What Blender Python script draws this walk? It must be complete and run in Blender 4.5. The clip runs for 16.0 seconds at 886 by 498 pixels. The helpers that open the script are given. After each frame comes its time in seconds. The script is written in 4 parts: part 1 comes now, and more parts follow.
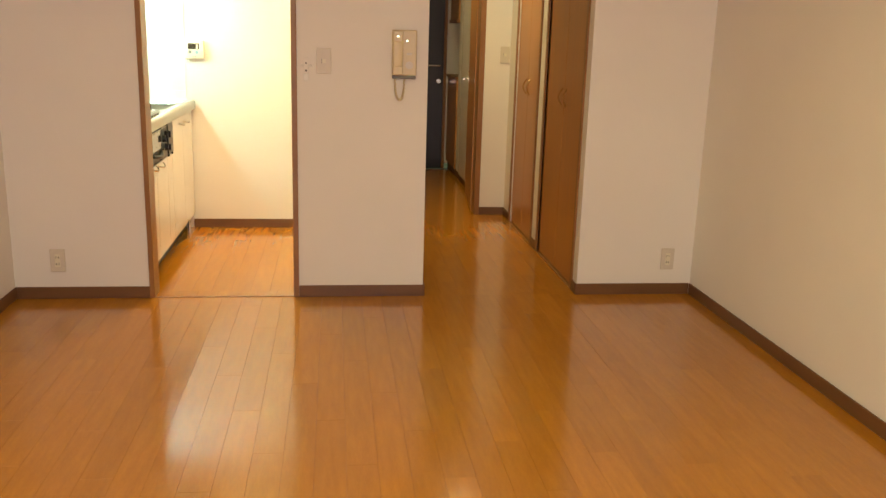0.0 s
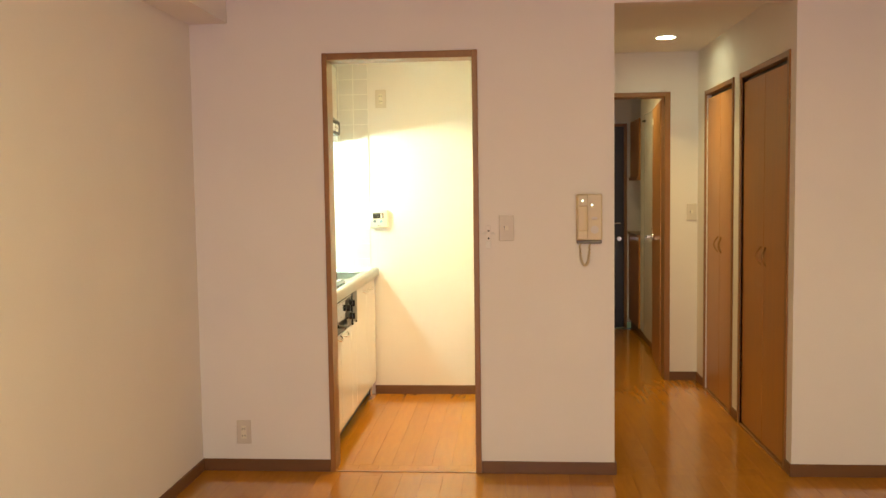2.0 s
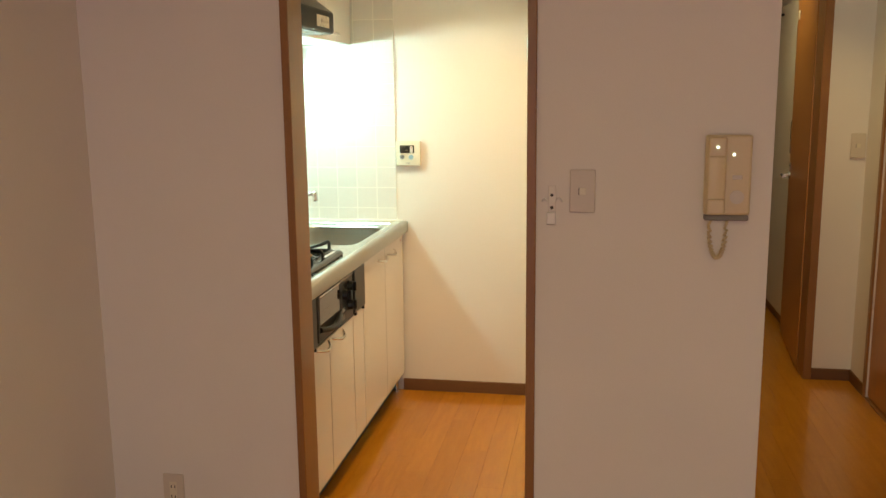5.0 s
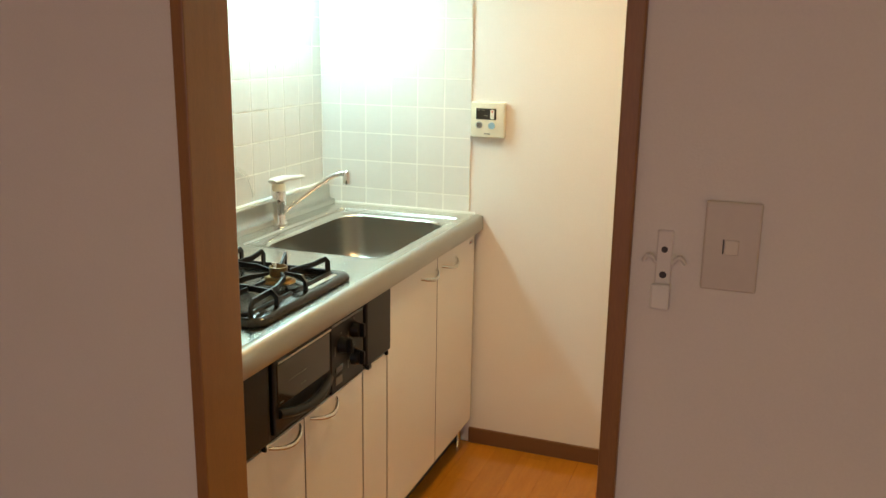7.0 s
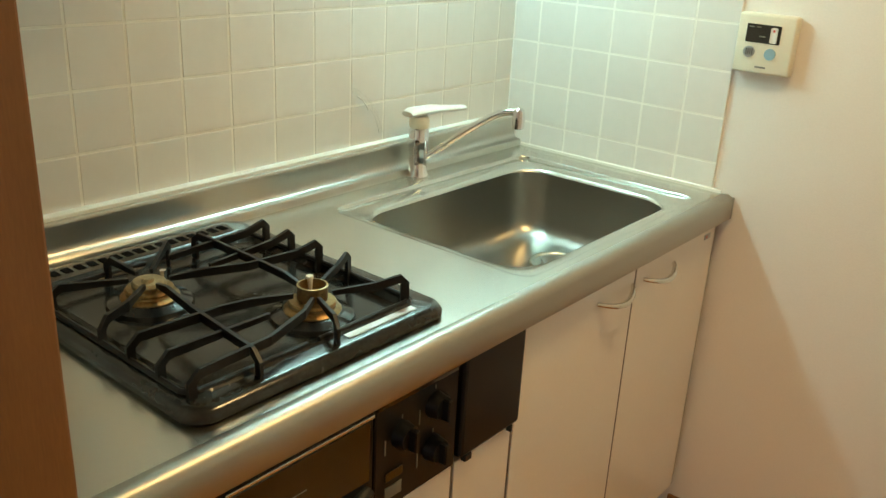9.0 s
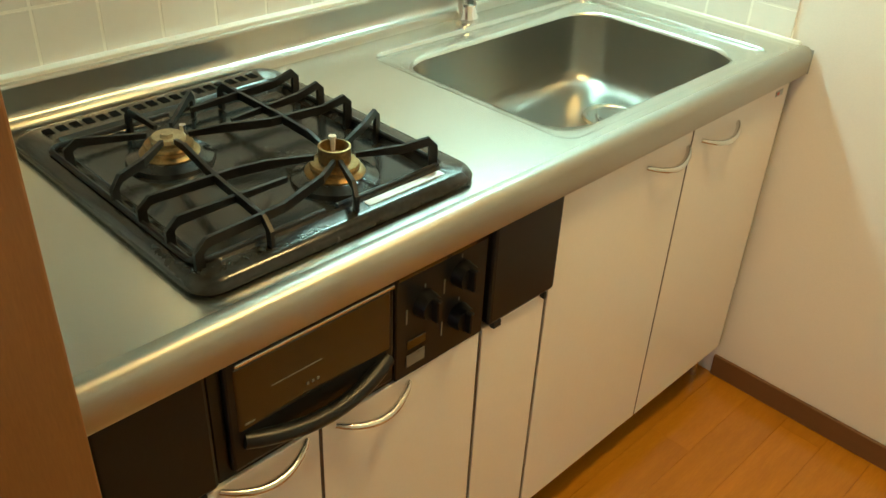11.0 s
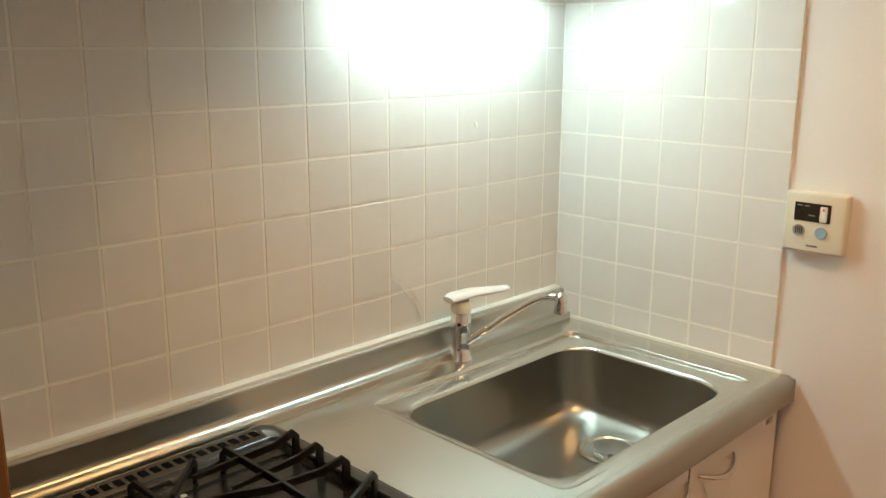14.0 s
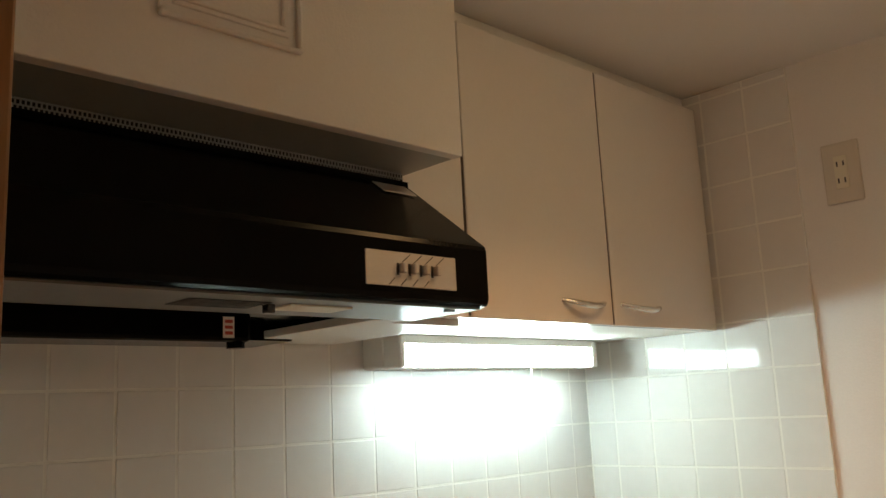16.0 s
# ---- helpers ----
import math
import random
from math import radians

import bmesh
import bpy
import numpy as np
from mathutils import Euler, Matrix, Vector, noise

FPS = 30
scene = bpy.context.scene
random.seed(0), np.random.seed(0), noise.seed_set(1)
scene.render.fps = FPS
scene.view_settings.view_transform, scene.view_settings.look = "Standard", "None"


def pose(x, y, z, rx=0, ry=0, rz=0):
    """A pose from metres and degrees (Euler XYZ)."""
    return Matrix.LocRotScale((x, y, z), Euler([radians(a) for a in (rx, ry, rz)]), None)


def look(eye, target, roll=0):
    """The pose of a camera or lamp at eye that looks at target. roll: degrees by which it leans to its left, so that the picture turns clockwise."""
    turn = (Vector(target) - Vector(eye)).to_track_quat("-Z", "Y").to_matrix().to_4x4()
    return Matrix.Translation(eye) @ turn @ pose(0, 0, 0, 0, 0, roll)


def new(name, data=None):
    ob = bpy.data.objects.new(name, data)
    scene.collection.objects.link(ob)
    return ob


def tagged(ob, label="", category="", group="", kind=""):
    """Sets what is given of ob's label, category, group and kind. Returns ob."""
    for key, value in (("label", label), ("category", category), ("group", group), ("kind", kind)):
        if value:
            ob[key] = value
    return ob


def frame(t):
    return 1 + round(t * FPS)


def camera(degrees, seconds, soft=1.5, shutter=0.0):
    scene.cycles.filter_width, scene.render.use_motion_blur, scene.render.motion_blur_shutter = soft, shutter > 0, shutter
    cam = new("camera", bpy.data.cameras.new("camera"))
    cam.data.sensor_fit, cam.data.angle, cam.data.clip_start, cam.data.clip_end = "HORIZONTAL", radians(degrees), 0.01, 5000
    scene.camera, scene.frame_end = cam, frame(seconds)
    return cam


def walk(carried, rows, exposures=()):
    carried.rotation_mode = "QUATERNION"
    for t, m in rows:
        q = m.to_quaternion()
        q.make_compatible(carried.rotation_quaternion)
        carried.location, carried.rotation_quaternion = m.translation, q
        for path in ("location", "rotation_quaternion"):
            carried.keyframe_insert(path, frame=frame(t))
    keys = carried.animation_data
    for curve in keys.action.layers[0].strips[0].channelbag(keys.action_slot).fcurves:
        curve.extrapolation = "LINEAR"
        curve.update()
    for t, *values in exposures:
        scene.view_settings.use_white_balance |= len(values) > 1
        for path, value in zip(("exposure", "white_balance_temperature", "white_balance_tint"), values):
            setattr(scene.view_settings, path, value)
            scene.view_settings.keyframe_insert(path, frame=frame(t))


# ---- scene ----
cam = camera(54.0, 16.0)
PATH = [
    (0, (-0.06, -0.251, 1.347), (0.187, 1.674, 0.866), 1.7),
    (0.5, (-0.036, -0.268, 1.347), (0.146, 1.692, 0.996), 1.1),
    (1, (-0.103, -0.231, 1.366), (-0.066, 1.756, 1.139), 0.2),
    (1.5, (-0.1, -0.147, 1.378), (-0.174, 1.847, 1.235), -0.8),
    (2, (-0.097, -0.05, 1.39), (-0.25, 1.939, 1.253), -0.8),
    (2.5, (-0.147, 0.138, 1.377), (-0.319, 2.12, 1.176), -1.0),
    (3, (-0.165, 0.37, 1.424), (-0.335, 2.353, 1.222), -0.6),
    (3.5, (-0.131, 0.646, 1.453), (-0.306, 2.618, 1.168), -0.7),
    (4, (-0.086, 0.945, 1.468), (-0.314, 2.909, 1.166), -0.4),
    (4.2, (-0.084, 1.08, 1.476), (-0.331, 3.039, 1.156), -0.7),
    (6.3, (-0.048, 2.486, 1.464), (-0.568, 4.377, 1.075), 0.4),
    (6.5, (-0.061, 2.605, 1.466), (-0.605, 4.485, 1.053), 0.2),
    (7, (-0.08, 2.929, 1.466), (-0.755, 4.751, 0.994), 0.9),
    (7.5, (-0.146, 3.236, 1.457), (-0.909, 5.015, 0.954), 0.6),
    (8, (-0.19, 3.522, 1.456), (-1.07, 5.236, 0.918), 2.2),
    (8.5, (-0.238, 3.758, 1.452), (-1.328, 5.321, 0.845), 2.2),
    (9, (-0.313, 3.946, 1.419), (-1.493, 5.389, 0.696), 3.0),
    (9.5, (-0.341, 4.016, 1.449), (-1.56, 5.355, 0.599), 2.5),
    (10, (-0.34, 4.045, 1.442), (-1.562, 5.331, 0.52), 2.6),
    (10.2, (-0.335, 4.049, 1.43), (-1.554, 5.314, 0.474), 3.0),
    (12.3, (-0.322, 4.051, 1.448), (-1.451, 5.206, 0.268), 1.7),
    (12.5, (-0.326, 4.053, 1.447), (-1.477, 5.236, 0.317), 1.5),
    (13, (-0.331, 4.059, 1.455), (-1.564, 5.333, 0.529), 0.7),
    (13.5, (-0.309, 4.059, 1.54), (-1.627, 5.374, 0.81), 0.7),
    (14, (-0.311, 4.049, 1.539), (-1.682, 5.431, 1.079), 0.2),
    (14.5, (-0.319, 4.049, 1.538), (-1.716, 5.47, 1.368), -0.3),
    (15, (-0.315, 4.051, 1.551), (-1.727, 5.467, 1.59), -1.7),
    (15.5, (-0.309, 4.05, 1.565), (-1.727, 5.442, 1.789), -2.9),
    (16, (-0.304, 4.044, 1.575), (-1.718, 5.411, 1.941), -2.8),
]
EXPOSURES = [
    (0.0, 1.02, 6300, -25), (1.5, 1.14, 6300, -23), (2.0, 1.00, 6300, -24), (2.5, 0.78, 6350, -25), (3.5, 0.52, 6300, -25), (4.2, 0.33, 6250, -22),
    (6.5, -0.05, 6000, -14), (7.0, -0.19, 5950, -13), (8.0, -0.40, 5850, -20), (9.0, -0.44, 5850, -20), (10.0, -0.26, 5850, -24), (12.5, 0.18, 5950, -31), (13.0, 0.0, 5950, -25), (13.5, -0.26, 5800, -15),
    (14.0, -0.78, 6500, 3), (14.5, -1.20, 6650, 2), (15.5, -1.44, 6400, 4), (16.0, -1.20, 6600, 5),
]
walk(cam, [(t, look(eye, target, roll)) for t, eye, target, roll in PATH], EXPOSURES)

# ---- plan, in metres ----
ROOM_L, ROOM_R, ROOM_BACK, FRONT, FRONT_IN = -1.640, 1.870, -1.900, 4.130, 4.235
ROOM_H, HALL_H, KIT_H = 2.450, 2.330, 2.250
KDOOR_L, KDOOR_R, KDOOR_H = -0.966, -0.270, 2.015
HALL_L, HALL_L_IN, HALL_R, HALL_END = 0.400, 0.300, 1.233, 6.235
TILE_X, KIT_END, KIT_R = -1.612, 5.776, 0.180
HDOOR_L, HDOOR_R, HDOOR_H = 0.340, 1.000, 2.018
COR_R, COR_END = 1.115, 8.950
SKIRT, LIFT = 0.060, 0.010

# ---- world and lights ----
world = bpy.data.worlds.new("sky")
scene.world = world
world.use_nodes = True
wn = world.node_tree.nodes
sky = wn.new("ShaderNodeTexSky")
sky.sky_type, sky.sun_disc, sky.sun_elevation, sky.sun_rotation = "NISHITA", False, radians(12), radians(200)
world.node_tree.links.new(sky.outputs[0], wn["Background"].inputs[0])
wn["Background"].inputs[1].default_value = 0.05


def lamp(name, kind, m, watts, colour, size=0.1, size_y=0.0, spread=180):
    data = bpy.data.lights.new(name, kind)
    data.energy, data.color = watts, colour
    if kind == "AREA":
        data.shape = "RECTANGLE" if size_y else "DISK"
        data.size = size
        if size_y:
            data.size_y = size_y
        data.spread = radians(spread)
    else:
        data.shadow_soft_size = size
    ob = new(name, data)
    ob.matrix_world = m
    return ob


WARM, TUBE_WHITE = (1.0, 0.71, 0.33), (0.80, 1.0, 1.02)
lamp("window_daylight", "AREA", look((0.1, ROOM_BACK + 0.03, 1.05), (0.1, 3.0, 0.6)), 22, (0.90, 0.62, 1.0), 1.6, 1.9)
# Unseen living room lamp, added to supply the warm light on the walls.
lamp("added_ceiling_light_glow", "AREA", look((-0.1, 1.1, ROOM_H - 0.115), (-0.1, 1.1, 0)), 15, WARM, 0.36)
lamp("hall_downlight_glow", "AREA", look((0.895, 5.60, HALL_H - 0.009), (0.895, 5.60, 0)), 3.0, (1.0, 0.61, 0.27), 0.10, spread=100)
lamp("corridor_downlight_glow", "AREA", look((0.70, 6.90, HALL_H - 0.009), (0.70, 6.90, 0)), 3, (1.0, 0.64, 0.32), 0.09, spread=150)
# Invented kitchen lamp, unseen, added as warm fill for cabinets and end wall.
lamp("added_kitchen_light_glow", "AREA", look((-0.60, 5.1, KIT_H - 0.068), (-0.60, 5.1, 0)), 10, (1.0, 0.53, 0.23), 0.28, spread=125)
TUBE_STRENGTH = 86.0


# ---- materials ----
def material(name, colour, rough=0.5, metal=0.0, vary=0.06, scale=6.0, fine=120.0, bump=0.0, stretch=(1, 1, 1), coat=0.0, coat_rough=0.06,
             rough_vary=0.08, random_tone=0.0, spec=0.5, emit=0.0, emit_colour=None):
    m = bpy.data.materials.new(name)
    m.use_nodes = True
    t = m.node_tree
    n, l = t.nodes, t.links
    b = n["Principled BSDF"]
    b.inputs["Metallic"].default_value = metal
    b.inputs["Coat Weight"].default_value = coat
    b.inputs["Specular IOR Level"].default_value = spec
    b.inputs["Coat Roughness"].default_value = coat_rough
    if emit:
        b.inputs["Emission Color"].default_value = (*(emit_colour or colour), 1)
        b.inputs["Emission Strength"].default_value = emit
    place = n.new("ShaderNodeNewGeometry")
    info = n.new("ShaderNodeObjectInfo")
    shift = n.new("ShaderNodeVectorMath")
    shift.operation = "MULTIPLY_ADD"
    l.new(info.outputs["Random"], shift.inputs[0])
    shift.inputs[1].default_value = (17.0, 29.0, 11.0) if random_tone else (0, 0, 0)
    l.new(place.outputs["Position"], shift.inputs[2])
    st = n.new("ShaderNodeVectorMath")
    st.operation = "MULTIPLY"
    l.new(shift.outputs[0], st.inputs[0])
    st.inputs[1].default_value = stretch
    big = n.new("ShaderNodeTexNoise")
    big.inputs["Scale"].default_value, big.inputs["Detail"].default_value = scale, 4.0
    small = n.new("ShaderNodeTexNoise")
    small.inputs["Scale"].default_value, small.inputs["Detail"].default_value = fine, 3.0
    for tex in (big, small):
        l.new(st.outputs[0], tex.inputs["Vector"])
    mix = n.new("ShaderNodeMix")
    mix.data_type = "FLOAT"
    mix.inputs[0].default_value = 0.45
    l.new(big.outputs[0], mix.inputs[2])
    l.new(small.outputs[0], mix.inputs[3])
    ramp = n.new("ShaderNodeValToRGB")
    c = colour
    ramp.color_ramp.elements[0].position, ramp.color_ramp.elements[1].position = 0.3, 0.7
    ramp.color_ramp.elements[0].color = (*[v * (1 - vary) for v in c], 1)
    ramp.color_ramp.elements[1].color = (*[min(1, v * (1 + vary)) for v in c], 1)
    l.new(mix.outputs[0], ramp.inputs[0])
    out = ramp.outputs[0]
    if random_tone:
        hsv = n.new("ShaderNodeHueSaturation")
        rng = n.new("ShaderNodeMapRange")
        rng.inputs[3].default_value, rng.inputs[4].default_value = 1 - random_tone, 1 + random_tone
        l.new(info.outputs["Random"], rng.inputs[0])
        l.new(rng.outputs[0], hsv.inputs["Value"])
        l.new(out, hsv.inputs["Color"])
        out = hsv.outputs[0]
    l.new(out, b.inputs["Base Color"])
    rr = n.new("ShaderNodeMapRange")
    rr.inputs[1].default_value, rr.inputs[2].default_value = 0.3, 0.7
    rr.inputs[3].default_value, rr.inputs[4].default_value = max(0.02, rough - rough_vary * rough), min(1, rough + rough_vary * rough)
    l.new(mix.outputs[0], rr.inputs[0])
    l.new(rr.outputs[0], b.inputs["Roughness"])
    if bump:
        bp = n.new("ShaderNodeBump")
        bp.inputs["Strength"].default_value, bp.inputs["Distance"].default_value = 0.6, bump
        l.new(small.outputs[0], bp.inputs["Height"])
        l.new(bp.outputs[0], b.inputs["Normal"])
    return m


def glass_material(name, tint=(1, 1, 1), rough=0.0):
    m = bpy.data.materials.new(name)
    m.use_nodes = True
    b = m.node_tree.nodes["Principled BSDF"]
    b.inputs["Base Color"].default_value = (*tint, 1)
    b.inputs["Roughness"].default_value = rough
    b.inputs["Transmission Weight"].default_value = 1.0
    return m


PAPER = material("embossed wallpaper", (0.80, 0.76, 0.71), 0.75, vary=0.03, scale=2.5, fine=260, bump=0.0007)
CEILING = material("ceiling paper", (0.80, 0.77, 0.72), 0.8, vary=0.02, scale=2, fine=200, bump=0.001)
FLOOR = material("wood flooring", (0.42, 0.172, 0.012), 0.17, vary=0.13, scale=9, fine=70, stretch=(5, 0.55, 1), coat=0.40, coat_rough=0.10, random_tone=0.065)
GROOVE = material("floor groove", (0.40, 0.16, 0.012), 0.5, vary=0.1)
DOOR_WOOD = material("orange wood veneer", (0.42, 0.19, 0.048), 0.34, vary=0.13, scale=5, fine=90, stretch=(8, 8, 0.5), coat=0.12, bump=0.0001)
TRIM_WOOD = material("brown trim wood", (0.27, 0.125, 0.038), 0.38, vary=0.14, scale=6, fine=90, stretch=(6, 6, 0.7), bump=0.0001)
SKIRT_WOOD = material("dark brown skirting", (0.15, 0.070, 0.026), 0.42, vary=0.12, scale=6, fine=90, stretch=(1, 1, 6))
# For closet tracks, and for strips that paint shade in cabinet gaps.
TRACK_AND_GAP = material("dark track and gap shade", (0.05, 0.03, 0.02), 0.5)
TILE = material("glazed white tile", (0.755, 0.73, 0.685), 0.09, vary=0.025, scale=8, fine=40, random_tone=0.02, coat=0.3, bump=0.0002)
GROUT = material("pale grout", (0.83, 0.81, 0.745), 0.8, vary=0.06, scale=14, fine=200, bump=0.0003)
LAMINATE = material("white laminate", (0.79, 0.735, 0.675), 0.22, vary=0.02, scale=3, fine=150)
LAMINATE_SIDE = material("white laminate carcass", (0.76, 0.72, 0.66), 0.4, vary=0.03)
STEEL = material("brushed steel", (0.66, 0.66, 0.61), 0.25, 1.0, vary=0.02, scale=4, fine=160, stretch=(4, 0.4, 4), rough_vary=0.10)
STEEL_DARK = material("polished steel upstand", (0.58, 0.57, 0.52), 0.30, 1.0, vary=0.03, scale=4, fine=160, stretch=(4, 0.4, 4))
# Darker than STEEL: the bowl's dark reflections are put into its colour.
STEEL_BOWL_DARKENED = material("darkened satin steel bowl", (0.36, 0.36, 0.33), 0.30, 1.0, vary=0.01, scale=6, fine=60, rough_vary=0.03)
STEEL_EDGE = material("ribbed steel edge", (0.45, 0.44, 0.39), 0.40, 1.0, vary=0.05, scale=5, fine=140, stretch=(3, 1, 3), rough_vary=0.1)
CHROME = material("chrome", (0.82, 0.82, 0.82), 0.06, 1.0, vary=0.02)
BRONZE = material("dull bronze", (0.42, 0.25, 0.11), 0.35, 0.9, vary=0.08)
SATIN = material("satin nickel", (0.70, 0.68, 0.63), 0.25, 1.0, vary=0.03)
BRASS = material("worn brass", (0.27, 0.18, 0.075), 0.42, 0.85, vary=0.5, scale=40, fine=220, rough_vary=0.3)
BRASS_PALE = material("scoured pale brass", (0.36, 0.29, 0.17), 0.5, 0.7, vary=0.35, scale=50, fine=240)
ENAMEL = material("dark grey enamel", (0.020, 0.021, 0.020), 0.20, vary=0.35, scale=14, fine=160, coat=0.22, coat_rough=0.10, spec=0.35, rough_vary=0.5)
ENAMEL_BLACK = material("black enamel", (0.016, 0.016, 0.016), 0.16, vary=0.3, scale=9, fine=160, coat=0.3, rough_vary=0.4)
# Near-black without sheen, painting the dark inside of the hob's vent slots.
SLOT_SHADE = material("unlit slot", (0.006, 0.006, 0.006), 0.9, spec=0.05)
IRON = material("black cast grate", (0.008, 0.008, 0.008), 0.42, spec=0.3, vary=0.3, scale=30, fine=250, bump=0.0002)
BLACK = material("black plastic", (0.010, 0.010, 0.010), 0.33, vary=0.25, scale=10, fine=200, spec=0.3)
BLACK_GLOSS = material("smoked glass", (0.016, 0.012, 0.008), 0.05, vary=0.2, scale=8, coat=0.6)
HOOD = material("black painted steel", (0.004, 0.004, 0.004), 0.14, vary=0.25, scale=5, fine=140, spec=0.06)
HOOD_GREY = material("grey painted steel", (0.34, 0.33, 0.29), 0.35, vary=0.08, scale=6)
LIP_GREY = material("dark satin steel", (0.10, 0.10, 0.095), 0.30, 0.6, vary=0.08, scale=6)
MESH_GREY = material("pale mesh metal", (0.42, 0.42, 0.40), 0.4, 0.6, vary=0.1)
IVORY = material("ivory plastic", (0.74, 0.69, 0.55), 0.35, vary=0.03, scale=8)
CREAM = material("yellowed plastic", (0.66, 0.55, 0.34), 0.35, vary=0.03, scale=8)
WHITE_PLASTIC = material("white plastic", (0.80, 0.79, 0.74), 0.3, vary=0.02, scale=8)
BEIGE_PLATE = material("beige switch plate", (0.65, 0.59, 0.50), 0.4, vary=0.03, scale=8)
SLATE = material("grey key", (0.33, 0.35, 0.34), 0.4)
BLUE_KEY = material("blue key", (0.28, 0.42, 0.50), 0.4)
RED = material("red print", (0.55, 0.08, 0.06), 0.5)
PRINT = material("grey print", (0.20, 0.19, 0.16), 0.5)
DARK_PRINT = material("dark print", (0.05, 0.045, 0.04), 0.5)
SILVER_PLATE = material("brushed aluminium plate", (0.62, 0.59, 0.55), 0.35, 0.7, vary=0.06, stretch=(1, 1, 8))
ENTRY = material("dark entrance door", (0.030, 0.028, 0.026), 0.4, vary=0.1)
STONE = material("grey entrance tile", (0.22, 0.20, 0.18), 0.5, vary=0.15, scale=14, fine=120)
CAULK = material("white caulk", (0.78, 0.77, 0.70), 0.35, vary=0.03)
ALU = material("window aluminium", (0.55, 0.54, 0.52), 0.35, 0.8)
WINDOW_GLASS = glass_material("window glass")
TUBE = material("lit tube cover", (0.95, 1.0, 0.93), 0.4, emit=TUBE_STRENGTH, emit_colour=TUBE_WHITE)
BULB = material("lit downlight", (1, 0.9, 0.75), 0.4, emit=40.0, emit_colour=(1.0, 0.85, 0.62))
# Glow of the added round lamps; it also brightens the upper walls.
SHADE = material("lit shade of added ceiling lamps", (1, 0.9, 0.75), 0.4, emit=7.0, emit_colour=(1.0, 0.70, 0.34))
LED = material("lit indicator", (1, 1, 0.9), 0.4, emit=1.6)

# ---- mesh helpers ----
ORIGIN = {}


def thing(name, at, label, category, group="", kind="", lift=0.0):
    """An empty at a thing's base; lift raises the thing with all its parts."""
    ob = new(name)
    ob.location, ob.empty_display_size = (at[0], at[1], at[2] + lift), 0.05
    ORIGIN[ob] = Vector(at)
    return tagged(ob, label, category, group, kind)


def mesh_of(name, bm, mat, at=(0, 0, 0), smooth=False):
    bmesh.ops.translate(bm, verts=bm.verts, vec=-Vector(at))
    bmesh.ops.recalc_face_normals(bm, faces=bm.faces)
    data = bpy.data.meshes.new(name)
    if smooth:
        for f in bm.faces:
            f.smooth = True
        data_sharp = [e for e in bm.edges if len(e.link_faces) == 2 and e.calc_face_angle(0) > radians(40)]
        for e in data_sharp:
            e.smooth = False
    bm.to_mesh(data)
    bm.free()
    data.materials.append(mat)
    return data


def part(name, bm, mat, parent, label="", smooth=False):
    at = ORIGIN[parent]
    ob = new(name, mesh_of(name, bm, mat, at, smooth))
    ob.parent = parent
    ORIGIN[ob] = at
    if label:
        ob["label"] = label
    return ob


def solid(name, bm, mat, label, category, kind="", group="", smooth=False, at=(0, 0, 0)):
    ob = new(name, mesh_of(name, bm, mat, at, smooth))
    ob.location = at
    ORIGIN[ob] = Vector(at)
    return tagged(ob, label, category, group, kind)


def box(bm, x0, x1, y0, y1, z0, z1, bevel=0.0, seg=1):
    m = Matrix.LocRotScale(((x0 + x1) / 2, (y0 + y1) / 2, (z0 + z1) / 2), None, (abs(x1 - x0), abs(y1 - y0), abs(z1 - z0)))
    vs = bmesh.ops.create_cube(bm, size=1, matrix=m)["verts"]
    if bevel:
        es = list({e for v in vs for e in v.link_edges})
        bmesh.ops.bevel(bm, geom=es, offset=bevel, segments=seg, profile=0.5, affect="EDGES")
    return bm


def B(x0, x1, y0, y1, z0, z1, bevel=0.0, seg=1):
    return box(bmesh.new(), x0, x1, y0, y1, z0, z1, bevel, seg)


def rod(bm, a, b, r, r2=None, n=14):
    a, b = Vector(a), Vector(b)
    q = (b - a).to_track_quat("Z", "Y")
    m = Matrix.LocRotScale((a + b) / 2, q, None)
    bmesh.ops.create_cone(bm, cap_ends=True, segments=n, radius1=r, radius2=r if r2 is None else r2, depth=(b - a).length, matrix=m)
    return bm


def tube(bm, pts, r, n=10, flat=1.0, up=(0, 0, 1)):
    """A round bar along points; flat squeezes it along up."""
    pts = [Vector(p) for p in pts]
    rings = []
    for i, p in enumerate(pts):
        d = (pts[min(i + 1, len(pts) - 1)] - pts[max(i - 1, 0)]).normalized()
        u = Vector(up)
        s = d.cross(u)
        s = s.normalized() if s.length > 1e-4 else d.cross(Vector((1, 0, 0))).normalized()
        u = s.cross(d).normalized()
        rr = r[i] if isinstance(r, (list, tuple)) else r
        rings.append([bm.verts.new(p + s * math.cos(a) * rr + u * math.sin(a) * rr * flat) for a in [2 * math.pi * k / n for k in range(n)]])
    for p, q in zip(rings, rings[1:]):
        for k in range(n):
            bm.faces.new((p[k], p[(k + 1) % n], q[(k + 1) % n], q[k]))
    bm.faces.new(rings[0])
    bm.faces.new(rings[-1][::-1])
    return bm


def ring_points(x0, x1, y0, y1, r, n=8):
    pts = []
    for cx, cy, a0 in ((x1 - r, y1 - r, 0), (x0 + r, y1 - r, 90), (x0 + r, y0 + r, 180), (x1 - r, y0 + r, 270)):
        for k in range(n + 1):
            a = radians(a0 + 90 * k / n)
            pts.append((cx + r * math.cos(a), cy + r * math.sin(a)))
    return pts


